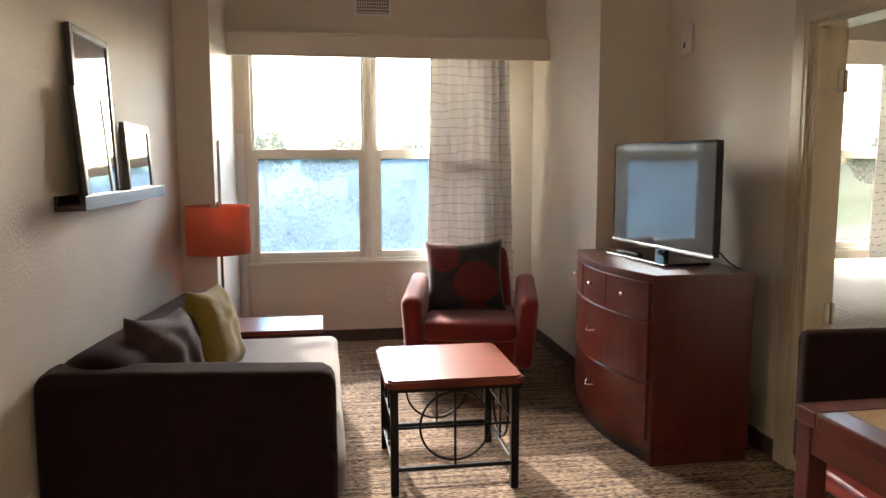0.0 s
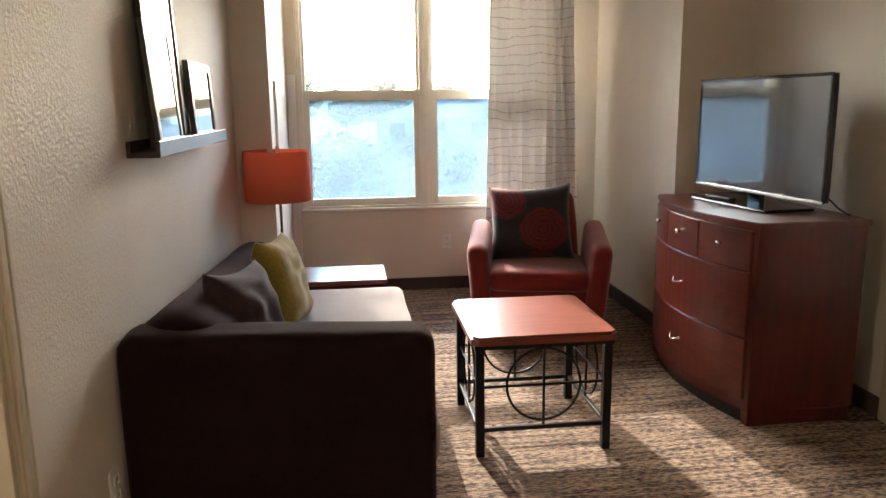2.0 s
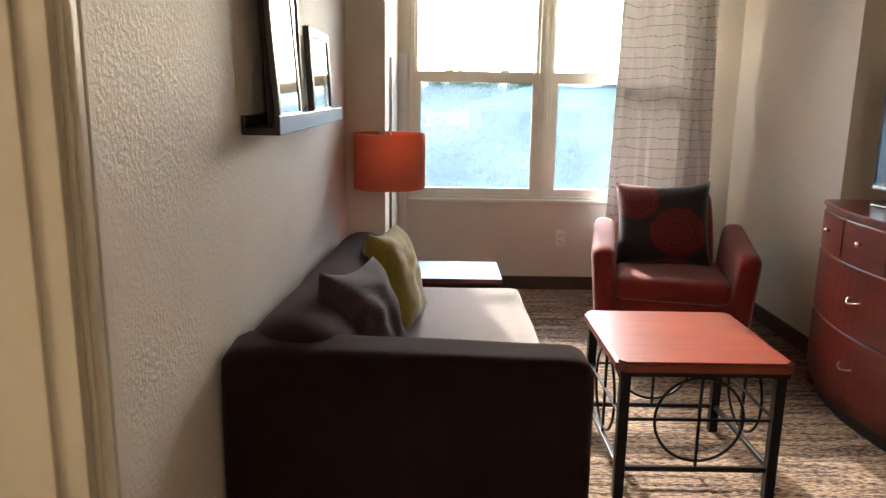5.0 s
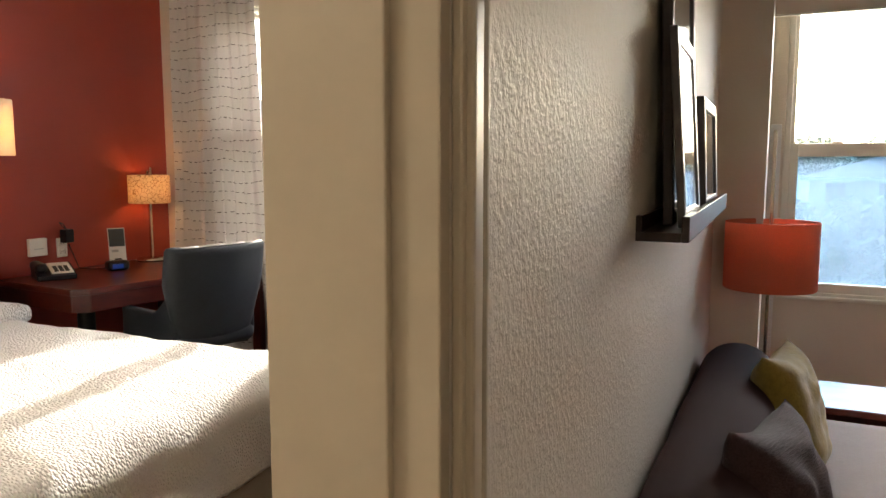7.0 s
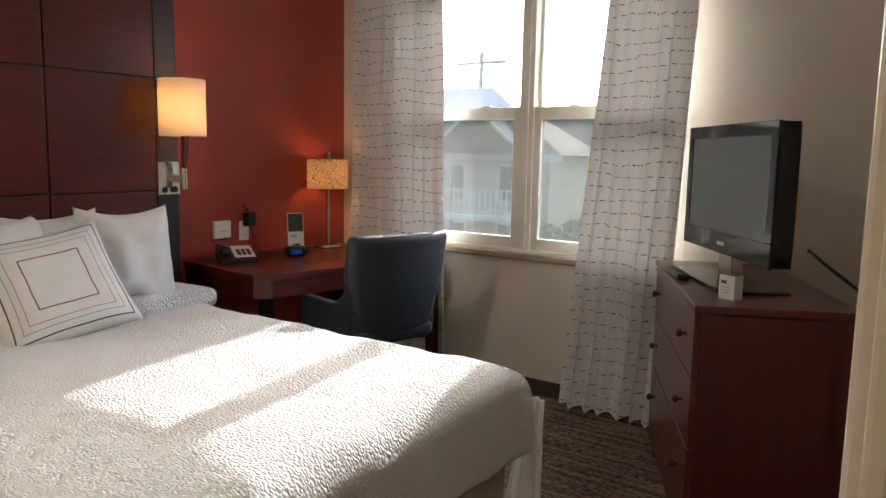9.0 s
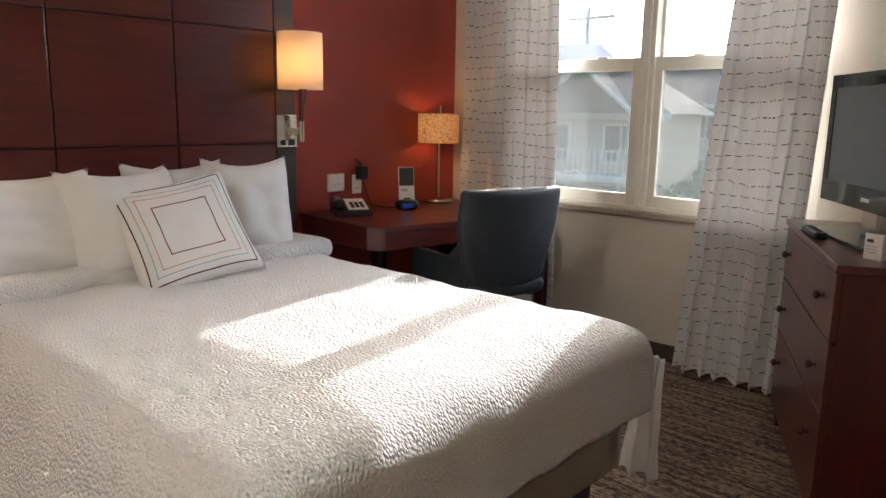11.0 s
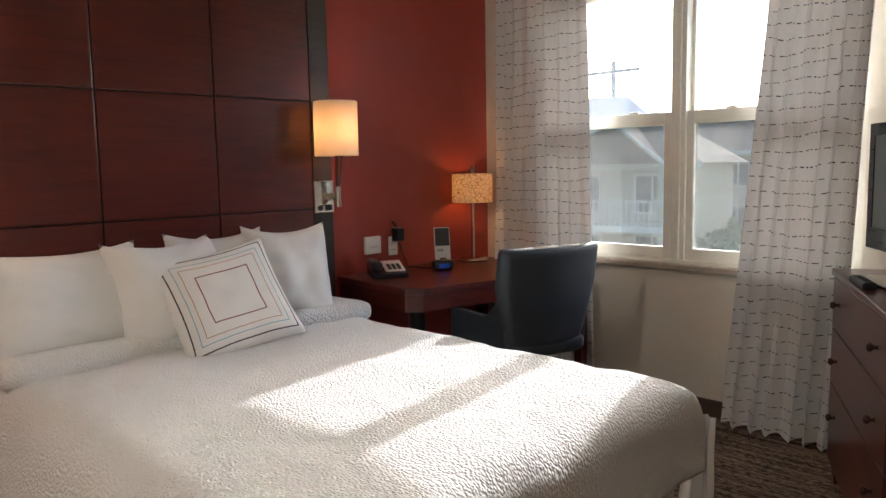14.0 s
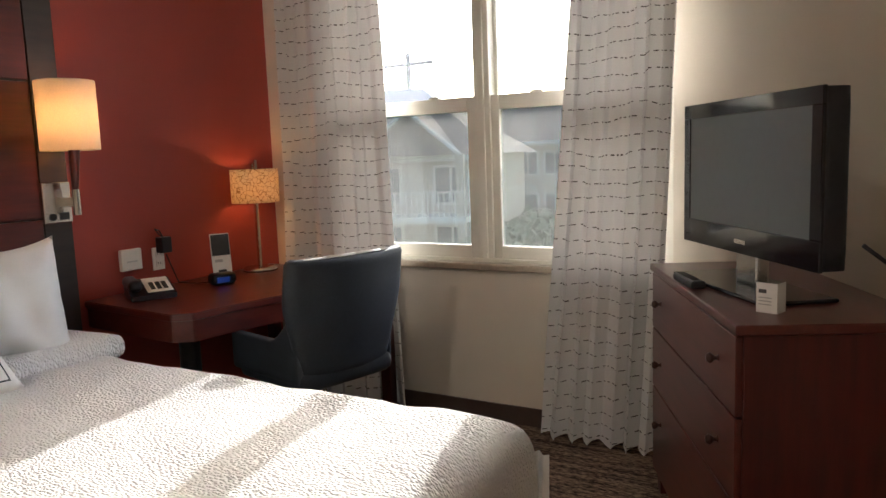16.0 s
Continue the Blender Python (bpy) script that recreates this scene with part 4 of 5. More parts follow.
def sconce(y, label):
    s = thing("wall_sconce", pose(-4.332, y, 0), label, "wall lamp", "sconces on the headboard")
    p = part("wall_plate", box(0, -0.065, 1.165, 0.02, 0.065, 1.345, 0.006), CHROME, s, "brushed nickel plate")
    part("socket", rod((0.02, -0.028, 1.195), (0.024, -0.028, 1.195), 0.016, 16), BLACK, p)
    part("switch", box(0.02, 0.005, 1.18, 0.026, 0.045, 1.212, 0.002), BLACK, p)
    part("sleeve", rod((0.085, 0.045, 1.20), (0.085, 0.045, 1.31), 0.017, 16), CHROME, s)
    part("arm", box(0.018, 0.03, 1.235, 0.085, 0.055, 1.275, 0.004), CHROME, s)
    part("wooden_stem", rod((0.085, 0.045, 1.31), (0.12, 0.035, 1.50), 0.014, 14, 0.024), CHERRY, s, "cherry wood stem")
    part("shade", drum(0.118, 0.29), WHITE_SHADE, s, "white cloth drum shade", True).location = (0.125, 0.015, 1.475)
    part("spider", boxes((0.01, 0.012, 1.50, 0.24, 0.018, 1.504), (0.122, -0.10, 1.50, 0.128, 0.13, 1.504)), CHROME, s)
    part("bulb", lathe([(0, 1.69), (0.018, 1.685), (0.028, 1.655), (0.02, 1.61), (0.012, 1.59), (0.012, 1.50)], 16), BULB, s, "lit bulb", True).location = (0.125, 0.015, 0)


sconce(3.80, "lit nickel wall lamp with a white drum shade")
sconce(2.0, "lit nickel wall lamp with a white drum shade")

# ---- bed ----
bed = thing("bed", pose(0, 0, 0), "made bed with a white quilted cover", "bed")
part("base", box(-4.25, 2.28, 0, -2.14, 3.48, 0.17, 0.01), BLACK, bed, "black bed base")
part("box_spring", soft(-4.31, 2.13, 0.16, -2.10, 3.61, 0.40, 0.03, 8), BOX_CLOTH, bed, "beige box spring", True)
part("mattress", soft(-4.31, 2.12, 0.39, -2.09, 3.62, 0.62, 0.05, 8), LINEN, bed, smooth=True)


def cover():
    """The quilted bed cover: flat on top, rounded over the edges, hanging to different lengths."""
    bm = bmesh.new()
    bmesh.ops.create_grid(bm, x_segments=90, y_segments=80, size=1)
    x0, x1, y0, y1, top = -4.12, -2.05, 2.06, 3.67, 0.685
    rr = 0.11
    for v in bm.verts:
        u, w = v.co.x, v.co.y
        # arc length beyond the flat part
        ex = (u + 1) / 2 * (x1 - x0 + 0.25) + x0
        near, far = 0.46, 0.22
        ey = y0 - near + (w + 1) / 2 * (y1 - y0 + near + far)
        def bend(a, edge, sign):
            s = sign * (a - (edge - sign * rr))
            if s <= 0:
                return a, 0.0
            if s < rr * math.pi / 2:
                t = s / rr
                return edge - sign * rr + sign * rr * math.sin(t), rr * (1 - math.cos(t))
            return edge, rr + s - rr * math.pi / 2
        px, dx = bend(ex, x1, 1)
        py, dy1 = bend(ey, y1, 1)
        if ey < (y0 + y1) / 2:
            py, dy = bend(ey, y0, -1)
        else:
            dy = dy1
        if ex < x1 - 0.5 or dx == 0:
            drop = dy
        else:
            drop = max(dx, dy) if min(dx, dy) > 0 else dx + dy
        flare = 0.10 * min(1, drop / 0.4)
        z = top - drop
        q = Vector((px + (flare * 0.2 if dx > dy else 0), py - (flare * 1.2 if (dy > 0 and ey < 2.8) else 0), z))
        q.z += 0.014 * noise.noise(Vector((px * 2.3, py * 2.6, 0.3))) + 0.007 * noise.noise(Vector((px * 9, py * 7, 1.3))) + 0.006 * (1 - abs(noise.noise(Vector((px * 4.0 + py * 1.5, py * 7.0, 7.7))))) ** 6
        hang = min(1, drop / 0.15)
        q += Vector((0.02, -0.02, 0)) * hang * noise.noise(Vector((px * 5, py * 5, 4.0)))
        v.co = q
    bmesh.ops.solidify(bm, geom=bm.faces[:], thickness=0.012)
    return bm


part("bed_cover", cover(), QUILT, bed, "white puckered quilt", True)
part("turned_fold", soft(-4.16, 2.05, 0.645, -3.79, 3.70, 0.752, 0.05, 22, 0.026, 4), QUILT, bed, "folded-back edge of the quilt", True)
part("hanging_sheet", drape(-2.16, -2.06, -2.20, -2.05, 0.10, 0.55, 2, 0.012, 5.5), LINEN, bed, "white sheet hanging at the corner", True).location = (0.03, 3.72, 0)


def bed_pillow(y, x, z, w, h, t, rx, rz, seed, label, cloth=LINEN):
    ob = tagged(part("pillow", pillow(w, h, t, 28, seed, 0.020, 0.05), cloth, None, "", True), label, "pillow", "pillows on the bed")
    ob.matrix_world = pose(x, y, z, 0, 0, 90 + rz) @ pose(0, 0, 0, -rx, 0, 0)


bed_pillow(2.36, -4.10, 0.885, 0.66, 0.49, 0.30, 20, 0, 1.0, "plump white pillow against the headboard")
bed_pillow(2.76, -4.00, 0.885, 0.52, 0.50, 0.31, 20, 10, 2.0, "plump white pillow standing on the bed")
bed_pillow(3.08, -4.16, 0.885, 0.50, 0.50, 0.22, 12, 0, 3.0, "plump white pillow against the headboard")
bed_pillow(3.38, -4.05, 0.885, 0.42, 0.53, 0.32, 14, -16, 5.0, "plump white pillow standing on the bed")
sq = tagged(part("cushion", pillow(0.52, 0.50, 0.14, 24, 6.0), SQUARES, None, "", True), "white cushion with coloured square outlines", "cushion")
sq.matrix_world = pose(-3.77, 2.90, 0.87, 0, 0, 84) @ pose(0, 0, 0, -36, -9, 0)

# ---- desk ----
DZ = 0.79


def desk_top(z0, z1, inset=0.0):
    """A desk top along the red wall with a front that bows into the room and a cut corner."""
    edge = [(-4.395, 3.93 + inset), (-3.74 - inset, 3.87 + inset), (-3.67 - inset, 3.93 + inset), (-3.645 - inset, 4.10), (-3.58 - inset, 4.40), (-3.52 - inset, 4.75), (-3.49 - inset, 5.12), (-3.49 - inset, 5.15), (-4.395, 5.15)]
    bm = bmesh.new()
    lo, hi = [bm.verts.new((x, y, z0)) for x, y in edge], [bm.verts.new((x, y, z1)) for x, y in edge]
    bm.faces.new(hi)
    bm.faces.new(lo[::-1])
    for i in range(len(edge)):
        j = (i + 1) % len(edge)
        bm.faces.new((lo[i], lo[j], hi[j], hi[i]))
    bmesh.ops.recalc_face_normals(bm, faces=bm.faces[:])
    bmesh.ops.bevel(bm, geom=bm.edges[:], offset=0.004, segments=2, affect="EDGES")
    return bm


desk = thing("desk", pose(0, 0, 0), "cherry wood desk against the red wall", "desk")
part("desktop", desk_top(DZ - 0.03, DZ), CHERRY_Y, desk)
part("apron", desk_top(DZ - 0.125, DZ - 0.03, 0.012), CHERRY_Y, desk)
part("leg", rod((-3.85, 4.05, 0), (-3.85, 4.05, DZ - 0.12), 0.045, 20), BLACK_METAL, desk, "round black leg")
part("leg", box(-3.56, 5.08, 0, -3.50, 5.14, DZ - 0.12, 0.004), CHERRY, desk)
part("leg", box(-4.38, 5.08, 0, -4.32, 5.14, DZ - 0.12, 0.004), CHERRY, desk)

dl = thing("desk_lamp", pose(-4.25, 4.925, DZ), "lit nickel table lamp with a crackled shade", "table lamp")
part("base", lathe([(0, 0), (0.095, 0), (0.095, 0.012), (0.085, 0.022), (0.03, 0.026), (0, 0.026)], 40), CHROME, dl, "round nickel base", True)
part("stem", box(-0.009, -0.009, 0.02, 0.009, 0.009, 0.43, 0.002), CHROME, dl)
part("shade", drum(0.132, 0.185), CRACK_SHADE, dl, "crackle patterned drum shade", True).location = (0, 0, 0.385)
part("spider", boxes((-0.128, -0.003, 0.555, 0.128, 0.003, 0.559), (-0.003, -0.128, 0.555, 0.003, 0.128, 0.559)), CHROME, dl)
part("bulb", lathe([(0, 0.52), (0.018, 0.515), (0.026, 0.49), (0.018, 0.45), (0.012, 0.43)], 16), BULB, dl, "lit bulb", True)
part("finial", boxes((-0.02, -0.008, 0.56, -0.005, 0.008, 0.60), (0.004, -0.009, 0.56, 0.018, 0.009, 0.62), bevel=0.002), CHROME, dl)

ph = thing("telephone", pose(-4.17, 4.12, DZ, 0, 0, 62), "black desk telephone with a pale keypad", "telephone")
bm = box(-0.10, -0.10, 0, 0.10, 0.11, 0.07, 0.008)
for v in bm.verts:
    if v.co.z > 0.03:
        v.co.z = 0.025 + (v.co.y + 0.10) * 0.24
part("body", bm, BLACK, ph)
TILT_KEYS = pose(0.03, 0.0, 0.052, 13.5, 0, 0)
kp = part("keypad", box(-0.055, -0.08, 0, 0.06, 0.095, 0.004, 0.002), PAPER, ph, "pale printed keypad")
kp.matrix_local = TILT_KEYS
for i in range(3):
    for j in range(4):
        part("key", box(-0.035 + i * 0.028, -0.055 + j * 0.022, 0.004, -0.015 + i * 0.028, -0.04 + j * 0.022, 0.010, 0.002), INK, kp)
part("handset", soft(-0.105, -0.10, 0.045, -0.045, 0.12, 0.095, 0.022, 8), BLACK, ph, smooth=True)

ck = thing("alarm_clock", pose(-4.10, 4.50, DZ, 0, 0, 70), "small black alarm clock with a blue display", "clock")
part("body", soft(-0.065, -0.04, 0, 0.065, 0.05, 0.06, 0.025, 8), BLACK, ck, smooth=True)
part("display", box(-0.045, -0.0425, 0.015, 0.02, -0.0385, 0.042, 0.001), BLUE_GLOW, ck, "blue display")

wb = thing("wall_box", pose(-4.40, 4.19, 0.948, 0, 0, 90), "white plastic network box on the red wall", "wall box")
part("body", box(-0.058, -0.025, -0.052, 0.058, 0, 0.052, 0.005), PLASTIC_WHITE, wb)
part("mark", box(-0.03, -0.0262, -0.012, 0.03, -0.025, -0.006, 0), PRINT, wb)
ad = thing("power_adapter", pose(-4.392, 4.37, 0.985, 0, 0, 90), "black power adapter plugged into the outlet", "adapter")
part("body", box(-0.026, -0.055, -0.025, 0.034, -0.001, 0.055, 0.006), BLACK, ad)
part("cord", tube([(0.0, -0.03, 0.055), (-0.02, -0.03, 0.09), (-0.045, -0.03, 0.10), (-0.03, -0.035, 0.075), (0.0, -0.04, 0.05)], 0.003), BLACK, ad, smooth=True)
tagged(part("cable", tube([(-4.36, 4.38, 0.95), (-4.35, 4.41, 0.86), (-4.33, 4.42, 0.80), (-4.24, 4.46, 0.794), (-4.15, 4.50, 0.80)], 0.003), BLACK, None, "", True), "thin black cord to the alarm clock", "cable")
cd = thing("card_stand", pose(-4.20, 4.60, DZ, 0, 0, 62), "printed guest card in a white holder", "card")
part("holder", box(-0.055, -0.03, 0, 0.055, 0.02, 0.012, 0.002), PLASTIC_WHITE, cd)
cb = part("card", box(-0.05, -0.002, 0, 0.05, 0.002, 0.235, 0.0005), PAPER, cd)
cb.matrix_local = pose(0, 0, 0.01, -8, 0, 0)
part("photo", box(-0.046, -0.0045, 0.12, 0.046, -0.002, 0.23, 0), INK, cb, "dark photograph")
part("text_bar", box(-0.02, -0.0045, 0.03, 0.02, -0.002, 0.045, 0), INK, cb)
part("text_bar", box(-0.035, -0.0045, 0.085, 0.005, -0.002, 0.10, 0), PRINT, cb)

# desk chair: one bent shell, seat facing the desk
dc = thing("desk_chair", pose(-3.325, 4.315, 0, 0, 0, 76), "charcoal leather desk chair with a low shell back", "office chair")
back = part("backrest", soft(-0.30, -0.028, 0.0, 0.30, 0.028, 0.50, 0.026, 18), BLUE_LEATHER, dc, smooth=True)
for v in back.data.vertices:
    t = v.co.z / 0.50
    v.co.x *= 0.74 + 0.26 * min(1, t * 1.7) - 0.04 * max(0, t - 0.8)
    v.co.y += 0.05 * (v.co.x / 0.30) ** 2
back.matrix_local = pose(0, -0.18, 0.52, 9, 0, 0)
part("piping", tube([(-0.275, -0.222, 1.010), (-0.14, -0.258, 1.018), (0, -0.266, 1.020), (0.14, -0.258, 1.018), (0.275, -0.222, 1.010)], 0.005), LINEN, dc, "pale piping", True)
part("seat", soft(-0.25, -0.20, 0.46, 0.25, 0.29, 0.56, 0.045, 12), BLUE_LEATHER, dc, smooth=True)
for s in (-1, 1):
    # low side wings run out of the back and die away towards the front of the seat
    bm = soft(-0.02, -0.21, 0.0, 0.02, 0.29, 0.34, 0.018, 16)
    for v in bm.verts:
        if v.co.z > 0.08:
            k = (v.co.y + 0.21) / 0.50
            v.co.z = 0.08 + (v.co.z - 0.08) * (0.34 + 0.66 * max(0.0, 1 - k * 2.6) ** 1.6)
    part("arm", bm, BLUE_LEATHER, dc, smooth=True).location = (s * 0.235, 0.03, 0.50)
part("column", rod((0, 0.02, 0.06), (0, 0.02, 0.46), 0.025, 16), CHROME, dc)
part("lever", rod((0.0, 0.0, 0.44), (0.26, -0.10, 0.44), 0.006, 8), BLACK, dc)
for k in range(5):
    a = 2 * math.pi * k / 5
    leg = part("leg", rod((0, 0.02, 0.09), (0.27 * math.cos(a), 0.02 + 0.27 * math.sin(a), 0.065), 0.022, 10, 0.014), BLACK, dc)
    part("caster", rod((0.27 * math.cos(a) - 0.015, 0.02 + 0.27 * math.sin(a), 0.03), (0.27 * math.cos(a) + 0.015, 0.02 + 0.27 * math.sin(a), 0.03), 0.03, 16), BLACK, leg)

# ---- bedroom curtains ----
curtain(-4.17, -3.50, -4.20, -3.42, 5.11, 0.04, 2.62, 8, 0.030, 1.7, "pale curtain with rows of dark stitched dashes")
curtain(-2.42, -1.96, -2.62, -2.08, 5.09, 0.03, 2.62, 6, 0.034, 6.4, "pale curtain with rows of dark stitched dashes")
rail = thing("curtain_rail", pose(0, 0, 0), "white curtain rail on the ceiling", "curtain rail")
part("track", box(-4.35, 5.07, 2.62, -1.6, 5.13, 2.65, 0.004), PLASTIC_WHITE, rail)
for k in range(4):
    part("bracket", box(-4.0 + k * 0.75, 5.09, 2.65, -3.97 + k * 0.75, 5.11, H, 0.002), PLASTIC_WHITE, rail)

# ---- bedroom dresser, set at an angle ----
FW, FD, FH = 1.06, 0.50, 0.94
fx, fy = -1.548, 3.85
D2 = pose(fx, fy, 0, 0, 0, 25.7)
d2 = thing("dresser", D2, "dark cherry chest of drawers standing at an angle", "dresser")
part("body", box(0.012, 0, 0.08, FD, FW, FH - 0.028, 0.003), CHERRY, d2)
part("top", box(-0.012, -0.012, FH - 0.028, FD + 0.006, FW + 0.012, FH, 0.005), CHERRY_Y, d2)
for a in (0.0, FW - 0.06):
    for b in (0.015, FD - 0.06):
        part("foot", box(b, a, 0, b + 0.055, a + 0.06, 0.085, 0.004), CHERRY, d2)
part("plinth", box(0.05, 0.06, 0.03, FD - 0.02, FW - 0.06, 0.08, 0), BLACK, d2)
for z0, z1, zk in ((0.10, 0.444, 0.33), (0.450, 0.684, 0.57), (0.690, 0.906, 0.808)):
    d = part("drawer", box(-0.006, 0.008, z0, 0.03, FW - 0.008, z1, 0.003), CHERRY_Y, d2)
    for py in (0.16, FW - 0.16):
        part("knob", lathe([(0, 0.034), (0.010, 0.033), (0.016, 0.024), (0.010, 0.014), (0.005, 0.010), (0.006, 0.003), (0.011, 0)], 16), KNOB_DARK, d, "dark bronze knob", True).matrix_local = pose(-0.006, py, zk, 0, -90, 0)
TV2 = pose(-1.622, 4.385, FH, 0, 0, -54)
tv2 = television(TV2 @ pose(0, 0, 0.11), 0.84, 0.495, 0.05, MATTE_SCREEN, "older black flat television switched off on the dresser", "thick")
part("rear_shell", soft(-0.33, 0.06, 0.06, 0.33, 0.11, 0.48, 0.03, 6), BLACK, tv2, smooth=True)
part("neck", box(-0.07, 0.015, -0.10, 0.07, 0.06, 0.02, 0.01), CHROME, tv2)
part("stand_base", box(-0.30, -0.10, -0.11, 0.30, 0.14, -0.098, 0.006), GLOSS_BLACK, tv2)
part("maker_mark", box(-0.035, -0.0075, 0.032, 0.035, -0.0055, 0.046, 0), CHROME, tv2)
rm = thing("remote_control", TV2 @ pose(-0.10, -0.13, 0.0, 0, 0, -6), "black remote control on the television stand", "remote")
part("body", box(-0.10, -0.024, 0, 0.10, 0.024, 0.026, 0.008), BLACK, rm)
for k in range(8):
    part("button", box(-0.085 + k * 0.02, -0.012, 0.026, -0.073 + k * 0.02, 0.012, 0.029, 0.001), INK, rm)
tc = thing("tent_card", pose(-1.50, 4.03, FH, 0, 0, -20) @ Matrix.Scale(0.72, 4), "small white folded card on the dresser", "card")
part("front_leaf", box(-0.04, -0.018, 0, 0.04, -0.016, 0.115, 0), PAPER, tc)
part("side_leaf", box(0.040, -0.018, 0, 0.042, 0.05, 0.115, 0), PAPER, tc)
part("mark", box(-0.03, -0.019, 0.075, 0.0, -0.018, 0.09, 0), INK, tc)
for k in range(3):
    part("text_bar", box(-0.03, -0.019, 0.03 + k * 0.013, 0.02, -0.018, 0.034 + k * 0.013, 0), PRINT, tc)
tagged(part("cable", tube([(-1.28, 4.12, 1.12), (-1.20, 4.16, 1.05), (-1.12, 4.22, 0.98), (-1.02, 4.30, 0.90), (-0.95, 4.40, 0.70)], 0.006), BLACK, None, "", True), "thick black cable behind the television", "cable")

# ---- outdoors ----
GZ = -3.9
GRASS = plain("lawn_grass", (0.07, 0.13, 0.03), 0.9, vary=0.3, grain=3)
ASPHALT = plain("car_park_asphalt", (0.16, 0.155, 0.15), 0.9, vary=0.2, grain=2)
ROOF = plain("grey_shingle", (0.085, 0.065, 0.058), 0.9, vary=0.3, grain=8)
STUCCO = plain("beige_stucco", (0.30, 0.26, 0.20), 0.9, vary=0.1, grain=2)
DARKGLASS = plain("dark_window_glass", (0.03, 0.04, 0.05), 0.1)
WHITE_TRIM = plain("white_board", (0.46, 0.44, 0.40), 0.6)
LEAF = plain("green_leaves", (0.05, 0.09, 0.03), 0.8, vary=0.5, grain=2)
BARK = plain("grey_bark", (0.09, 0.07, 0.055), 0.9, vary=0.3, grain=8)
structure("ground", boxes((-900, 6.6, GZ - 0.3, 900, 1800, GZ)), GRASS, "green lawn round the building")
structure("road", boxes((-60, 46, GZ, 60, 56, GZ + 0.02)), ASPHALT, "grey asphalt drive")


def crown_mesh(seed, r, h, count, size):
    rng = random.Random(seed)
    verts, faces = [], []
    for _ in range(count):
        a, u = rng.uniform(0, 2 * math.pi), rng.uniform(-1, 1)
        k = rng.random() ** 0.33
        lump = 1 + 0.35 * noise.noise(Vector((math.cos(a) * 1.6 + seed, math.sin(a) * 1.6, u * 1.6)))
        c = Vector((math.cos(a) * math.sqrt(1 - u * u) * r * k * lump, math.sin(a) * math.sqrt(1 - u * u) * r * k * lump, u * h / 2 * k * lump))
        d1 = Vector((rng.gauss(0, 1), rng.gauss(0, 1), rng.gauss(0, 1))).normalized() * size
        d2_ = d1.orthogonal().normalized() * size * 0.55
        n = len(verts)
        verts += [c - d1, c + d2_, c + d1, c - d2_]
        faces.append((n, n + 1, n + 2, n + 3))
    me = bpy.data.meshes.new("crown")
    me.from_pydata(verts, [], faces)
    me.materials.append(LEAF)
    return me


CROWNS = [crown_mesh(k, 2.4, 3.8, 1700, 0.20) for k in range(3)]


def tree(x, y, scale, k, label="leafy green tree outside the window"):
    t = thing("tree", pose(x, y, GZ, 0, 0, 47 * k) @ Matrix.Scale(scale, 4), label, "tree", "trees outside")
    bm = rod((0, 0, 0), (0.1, 0.05, 2.6), 0.16, 8, 0.09)
    for j in range(5):
        a = j * 1.3
        add_rod(bm, (0.08, 0.04, 1.5 + 0.2 * j), (1.1 * math.cos(a), 1.1 * math.sin(a), 2.8 + 0.25 * j), 0.06, 6, 0.02)
    part("trunk", bm, BARK, t)
    c = new("crown", CROWNS[k % 3])
    c.parent, c.location = t, (0, 0, 3.6)


rng = random.Random(4)
for k in range(15):
    tree(-7.5 + k * 1.35 + rng.uniform(-0.5, 0.5), 16 + rng.uniform(0, 9), rng.uniform(0.62, 0.86), k)
for k in range(26):
    tree(-90 + k * 8 + rng.uniform(-3, 3), 92 + rng.uniform(0, 30), rng.uniform(1.3, 1.9), k, "distant leafy tree on the skyline")
for x, y, s in ((-15.5, 36.0, 0.45), (-14.2, 34.5, 0.36), (-17.3, 35.0, 0.36), (-13.0, 37.5, 0.34)):
    tree(x, y, s, int(x * 2) % 3, "low bushy garden tree on the lawn")


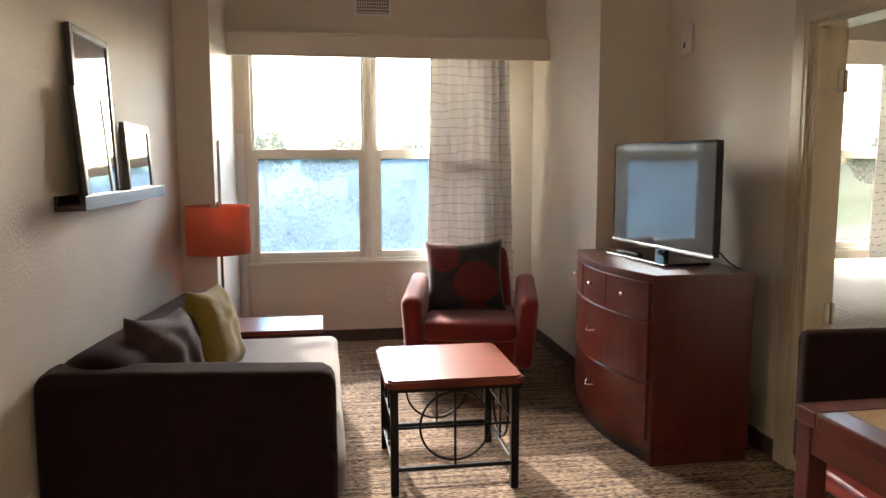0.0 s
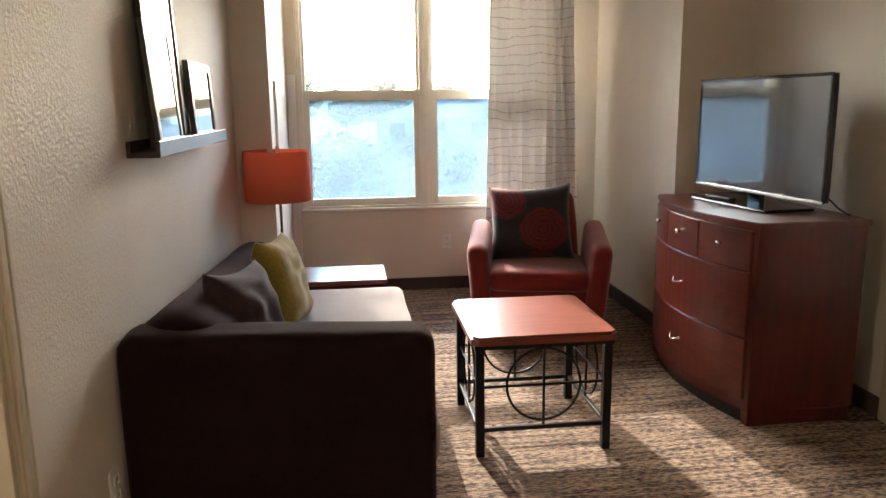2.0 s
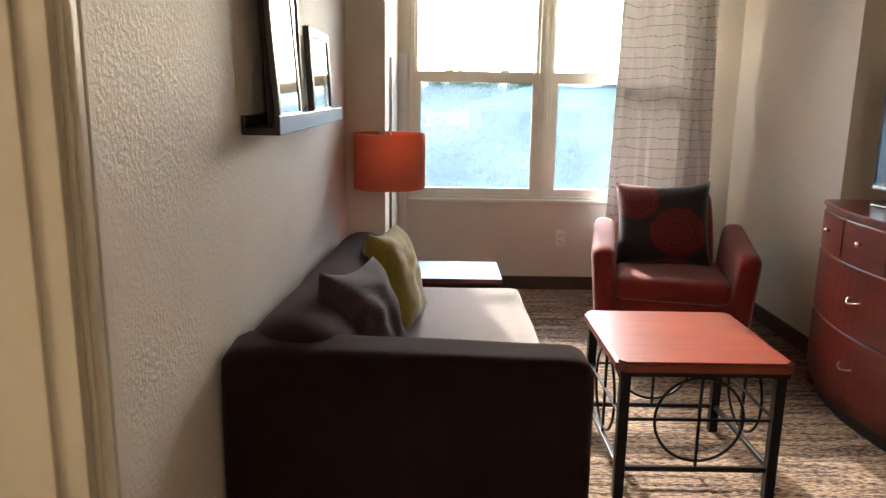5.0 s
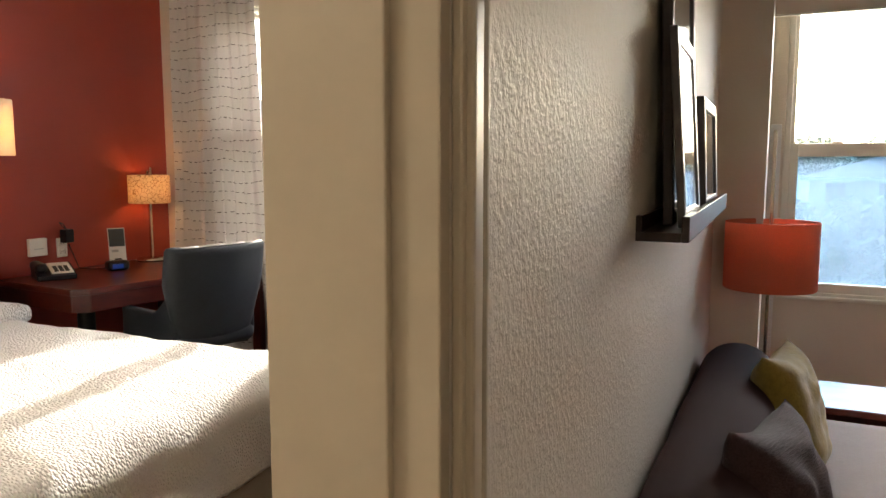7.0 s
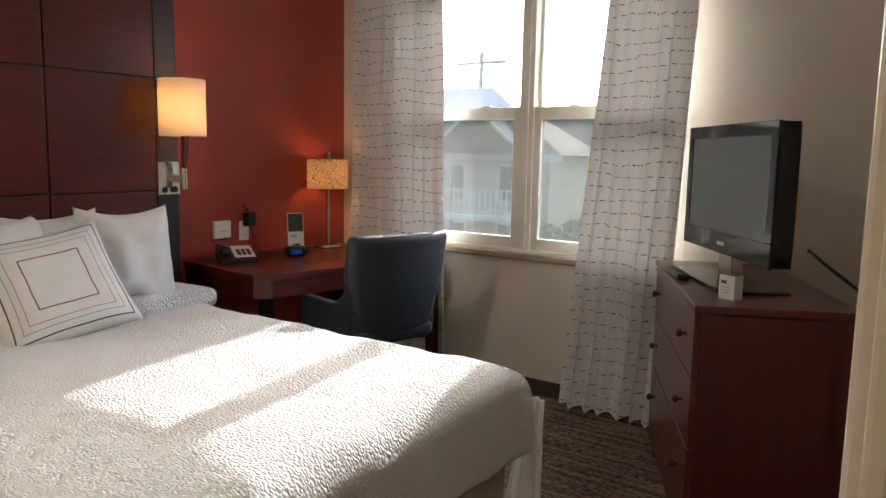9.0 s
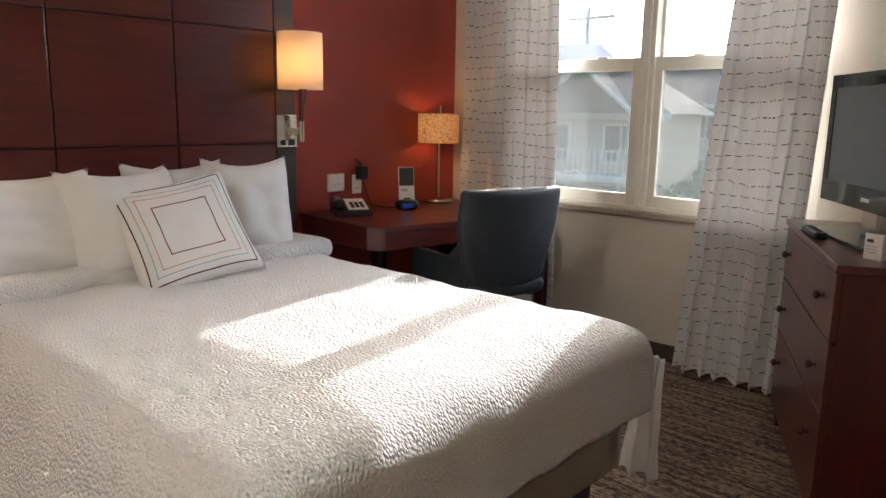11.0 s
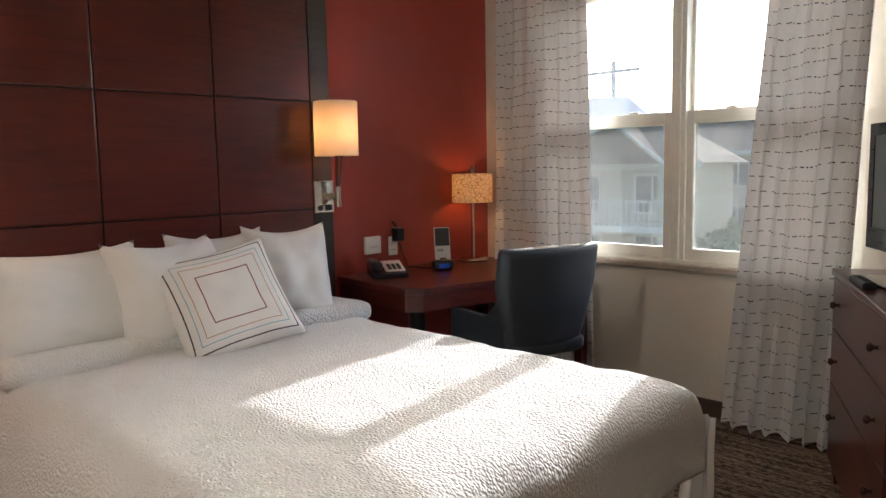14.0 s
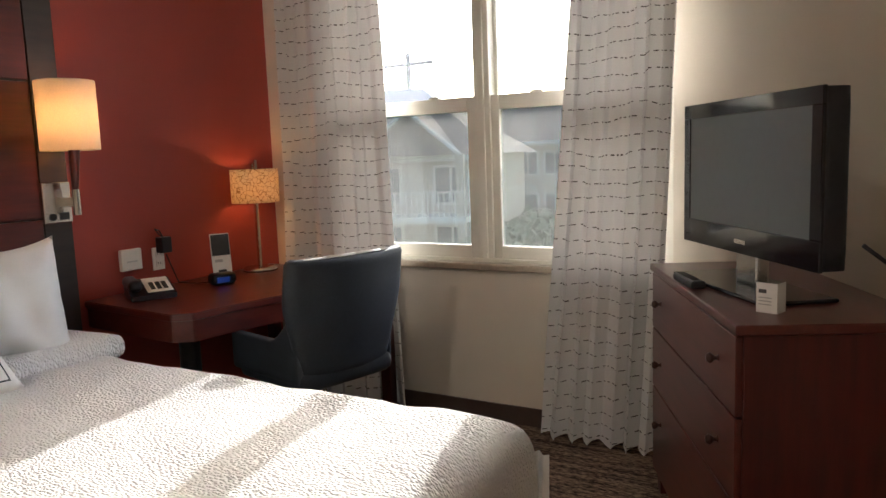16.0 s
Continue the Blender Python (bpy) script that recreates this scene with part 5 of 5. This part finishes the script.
def house(m, w, d, eave, ridge, cols, rows_z, label, gable=False, balcony=False):
    h = thing("house", m, label, "house", "buildings outside")
    part("wall", box(0, 0, 0, w, d, eave, 0), STUCCO, h)
    bm = bmesh.new()
    o = 0.6
    p = [bm.verts.new(v) for v in ((-o, -o, eave), (w + o, -o, eave), (w + o, d + o, eave), (-o, d + o, eave), (-o + d / 2, d / 2, ridge), (w + o - d / 2, d / 2, ridge))]
    for f in ((0, 1, 5, 4), (1, 2, 5), (2, 3, 4, 5), (3, 0, 4), (3, 2, 1, 0)):
        bm.faces.new([p[i] for i in f])
    roof = part("roof", bm, ROOF, h)
    part("fascia", boxes((-o, -o - 0.05, eave - 0.25, w + o, -o, eave)), WHITE_TRIM, roof)
    for i in range(cols):
        for z in rows_z:
            x = (i + 0.5) * w / cols
            wn_ = part("window", boxes((x - 0.75, -0.06, z, x + 0.75, 0, z + 0.1), (x - 0.75, -0.06, z + 1.5, x + 0.75, 0, z + 1.6), (x - 0.75, -0.06, z, x - 0.65, 0, z + 1.6), (x + 0.65, -0.06, z, x + 0.75, 0, z + 1.6), (x - 0.04, -0.06, z, x + 0.04, 0, z + 1.6)), WHITE_TRIM, h)
            part("pane", boxes((x - 0.65, -0.03, z + 0.1, x + 0.65, -0.01, z + 1.5)), DARKGLASS, wn_)
    if gable:
        for gx in gable:
            bm = bmesh.new()
            q = [bm.verts.new(v) for v in ((gx - 2.0, -1.2, eave), (gx + 2.0, -1.2, eave), (gx, -1.2, eave + 1.7), (gx - 2.0, d / 2, eave), (gx + 2.0, d / 2, eave), (gx, d / 2, eave + 1.7))]
            for f in ((0, 1, 2), (1, 4, 5, 2), (0, 2, 5, 3)):
                bm.faces.new([q[i] for i in f])
            part("gable", bm, ROOF, h)
            part("gable_trim", tube([(gx - 2.1, -1.25, eave), (gx, -1.25, eave + 1.75), (gx + 2.1, -1.25, eave)], 0.09, 6), WHITE_TRIM, h)
    if balcony:
        bx0, bx1 = balcony
        b = part("balcony", boxes((bx0, -1.8, 2.7, bx1, 0, 2.95)), WHITE_TRIM, h)
        for k in range(int((bx1 - bx0) / 0.22)):
            part("baluster", boxes((bx0 + k * 0.22, -1.75, 2.95, bx0 + 0.05 + k * 0.22, -1.70, 3.85)), WHITE_TRIM, b)
        part("rail", boxes((bx0, -1.78, 3.85, bx1, -1.67, 3.93)), WHITE_TRIM, b)
        for x in (bx0 + 0.2, (bx0 + bx1) / 2, bx1 - 0.2):
            part("post", boxes((x - 0.15, -1.75, 0, x + 0.15, -1.45, eave)), STUCCO, h)


house(pose(-31.0, 24.0, GZ, 0, 0, 14), 17.0, 9.0, 5.3, 8.4, 6, (0.9, 3.3), "beige two-storey building with balcony and gables", (4.0, 14.2), (10.0, 16.6))
house(pose(-34.0, 48.0, GZ, 0, 0, 4), 19.0, 10.0, 6.0, 8.8, 10, (0.9, 3.7), "long beige two-storey building behind the lawn")
house(pose(2.0, 60.0, GZ, 0, 0, -6), 26.0, 10.0, 4.4, 5.9, 8, (0.6, 2.5), "low building with a shingled roof behind trees")
pole = thing("utility_pole", pose(-28.0, 44.0, GZ), "wooden utility pole with a crossarm", "utility pole")
part("post", rod((0, 0, 0), (0, 0, 12.0), 0.22, 10, 0.16), BARK, pole)
part("crossarm", box(-1.9, -0.08, 11.2, 1.9, 0.08, 11.42, 0.01), BARK, pole)
hill = bmesh.new()
bmesh.ops.create_grid(hill, x_segments=70, y_segments=4, size=1)
for v in hill.verts:
    a = v.co.x
    v.co = Vector((a * 240 - 40, 170 + v.co.y * 20, GZ + (v.co.y + 1) * (3.2 + 5.0 * max(0.0, min(1.0, -a * 4)) + 2.5 * noise.noise(Vector((a * 5, 1, 2))) + 1.4 * noise.noise(Vector((a * 31, 4, 2))))))
structure("backdrop", hill, LEAF, "wooded hill on the horizon")
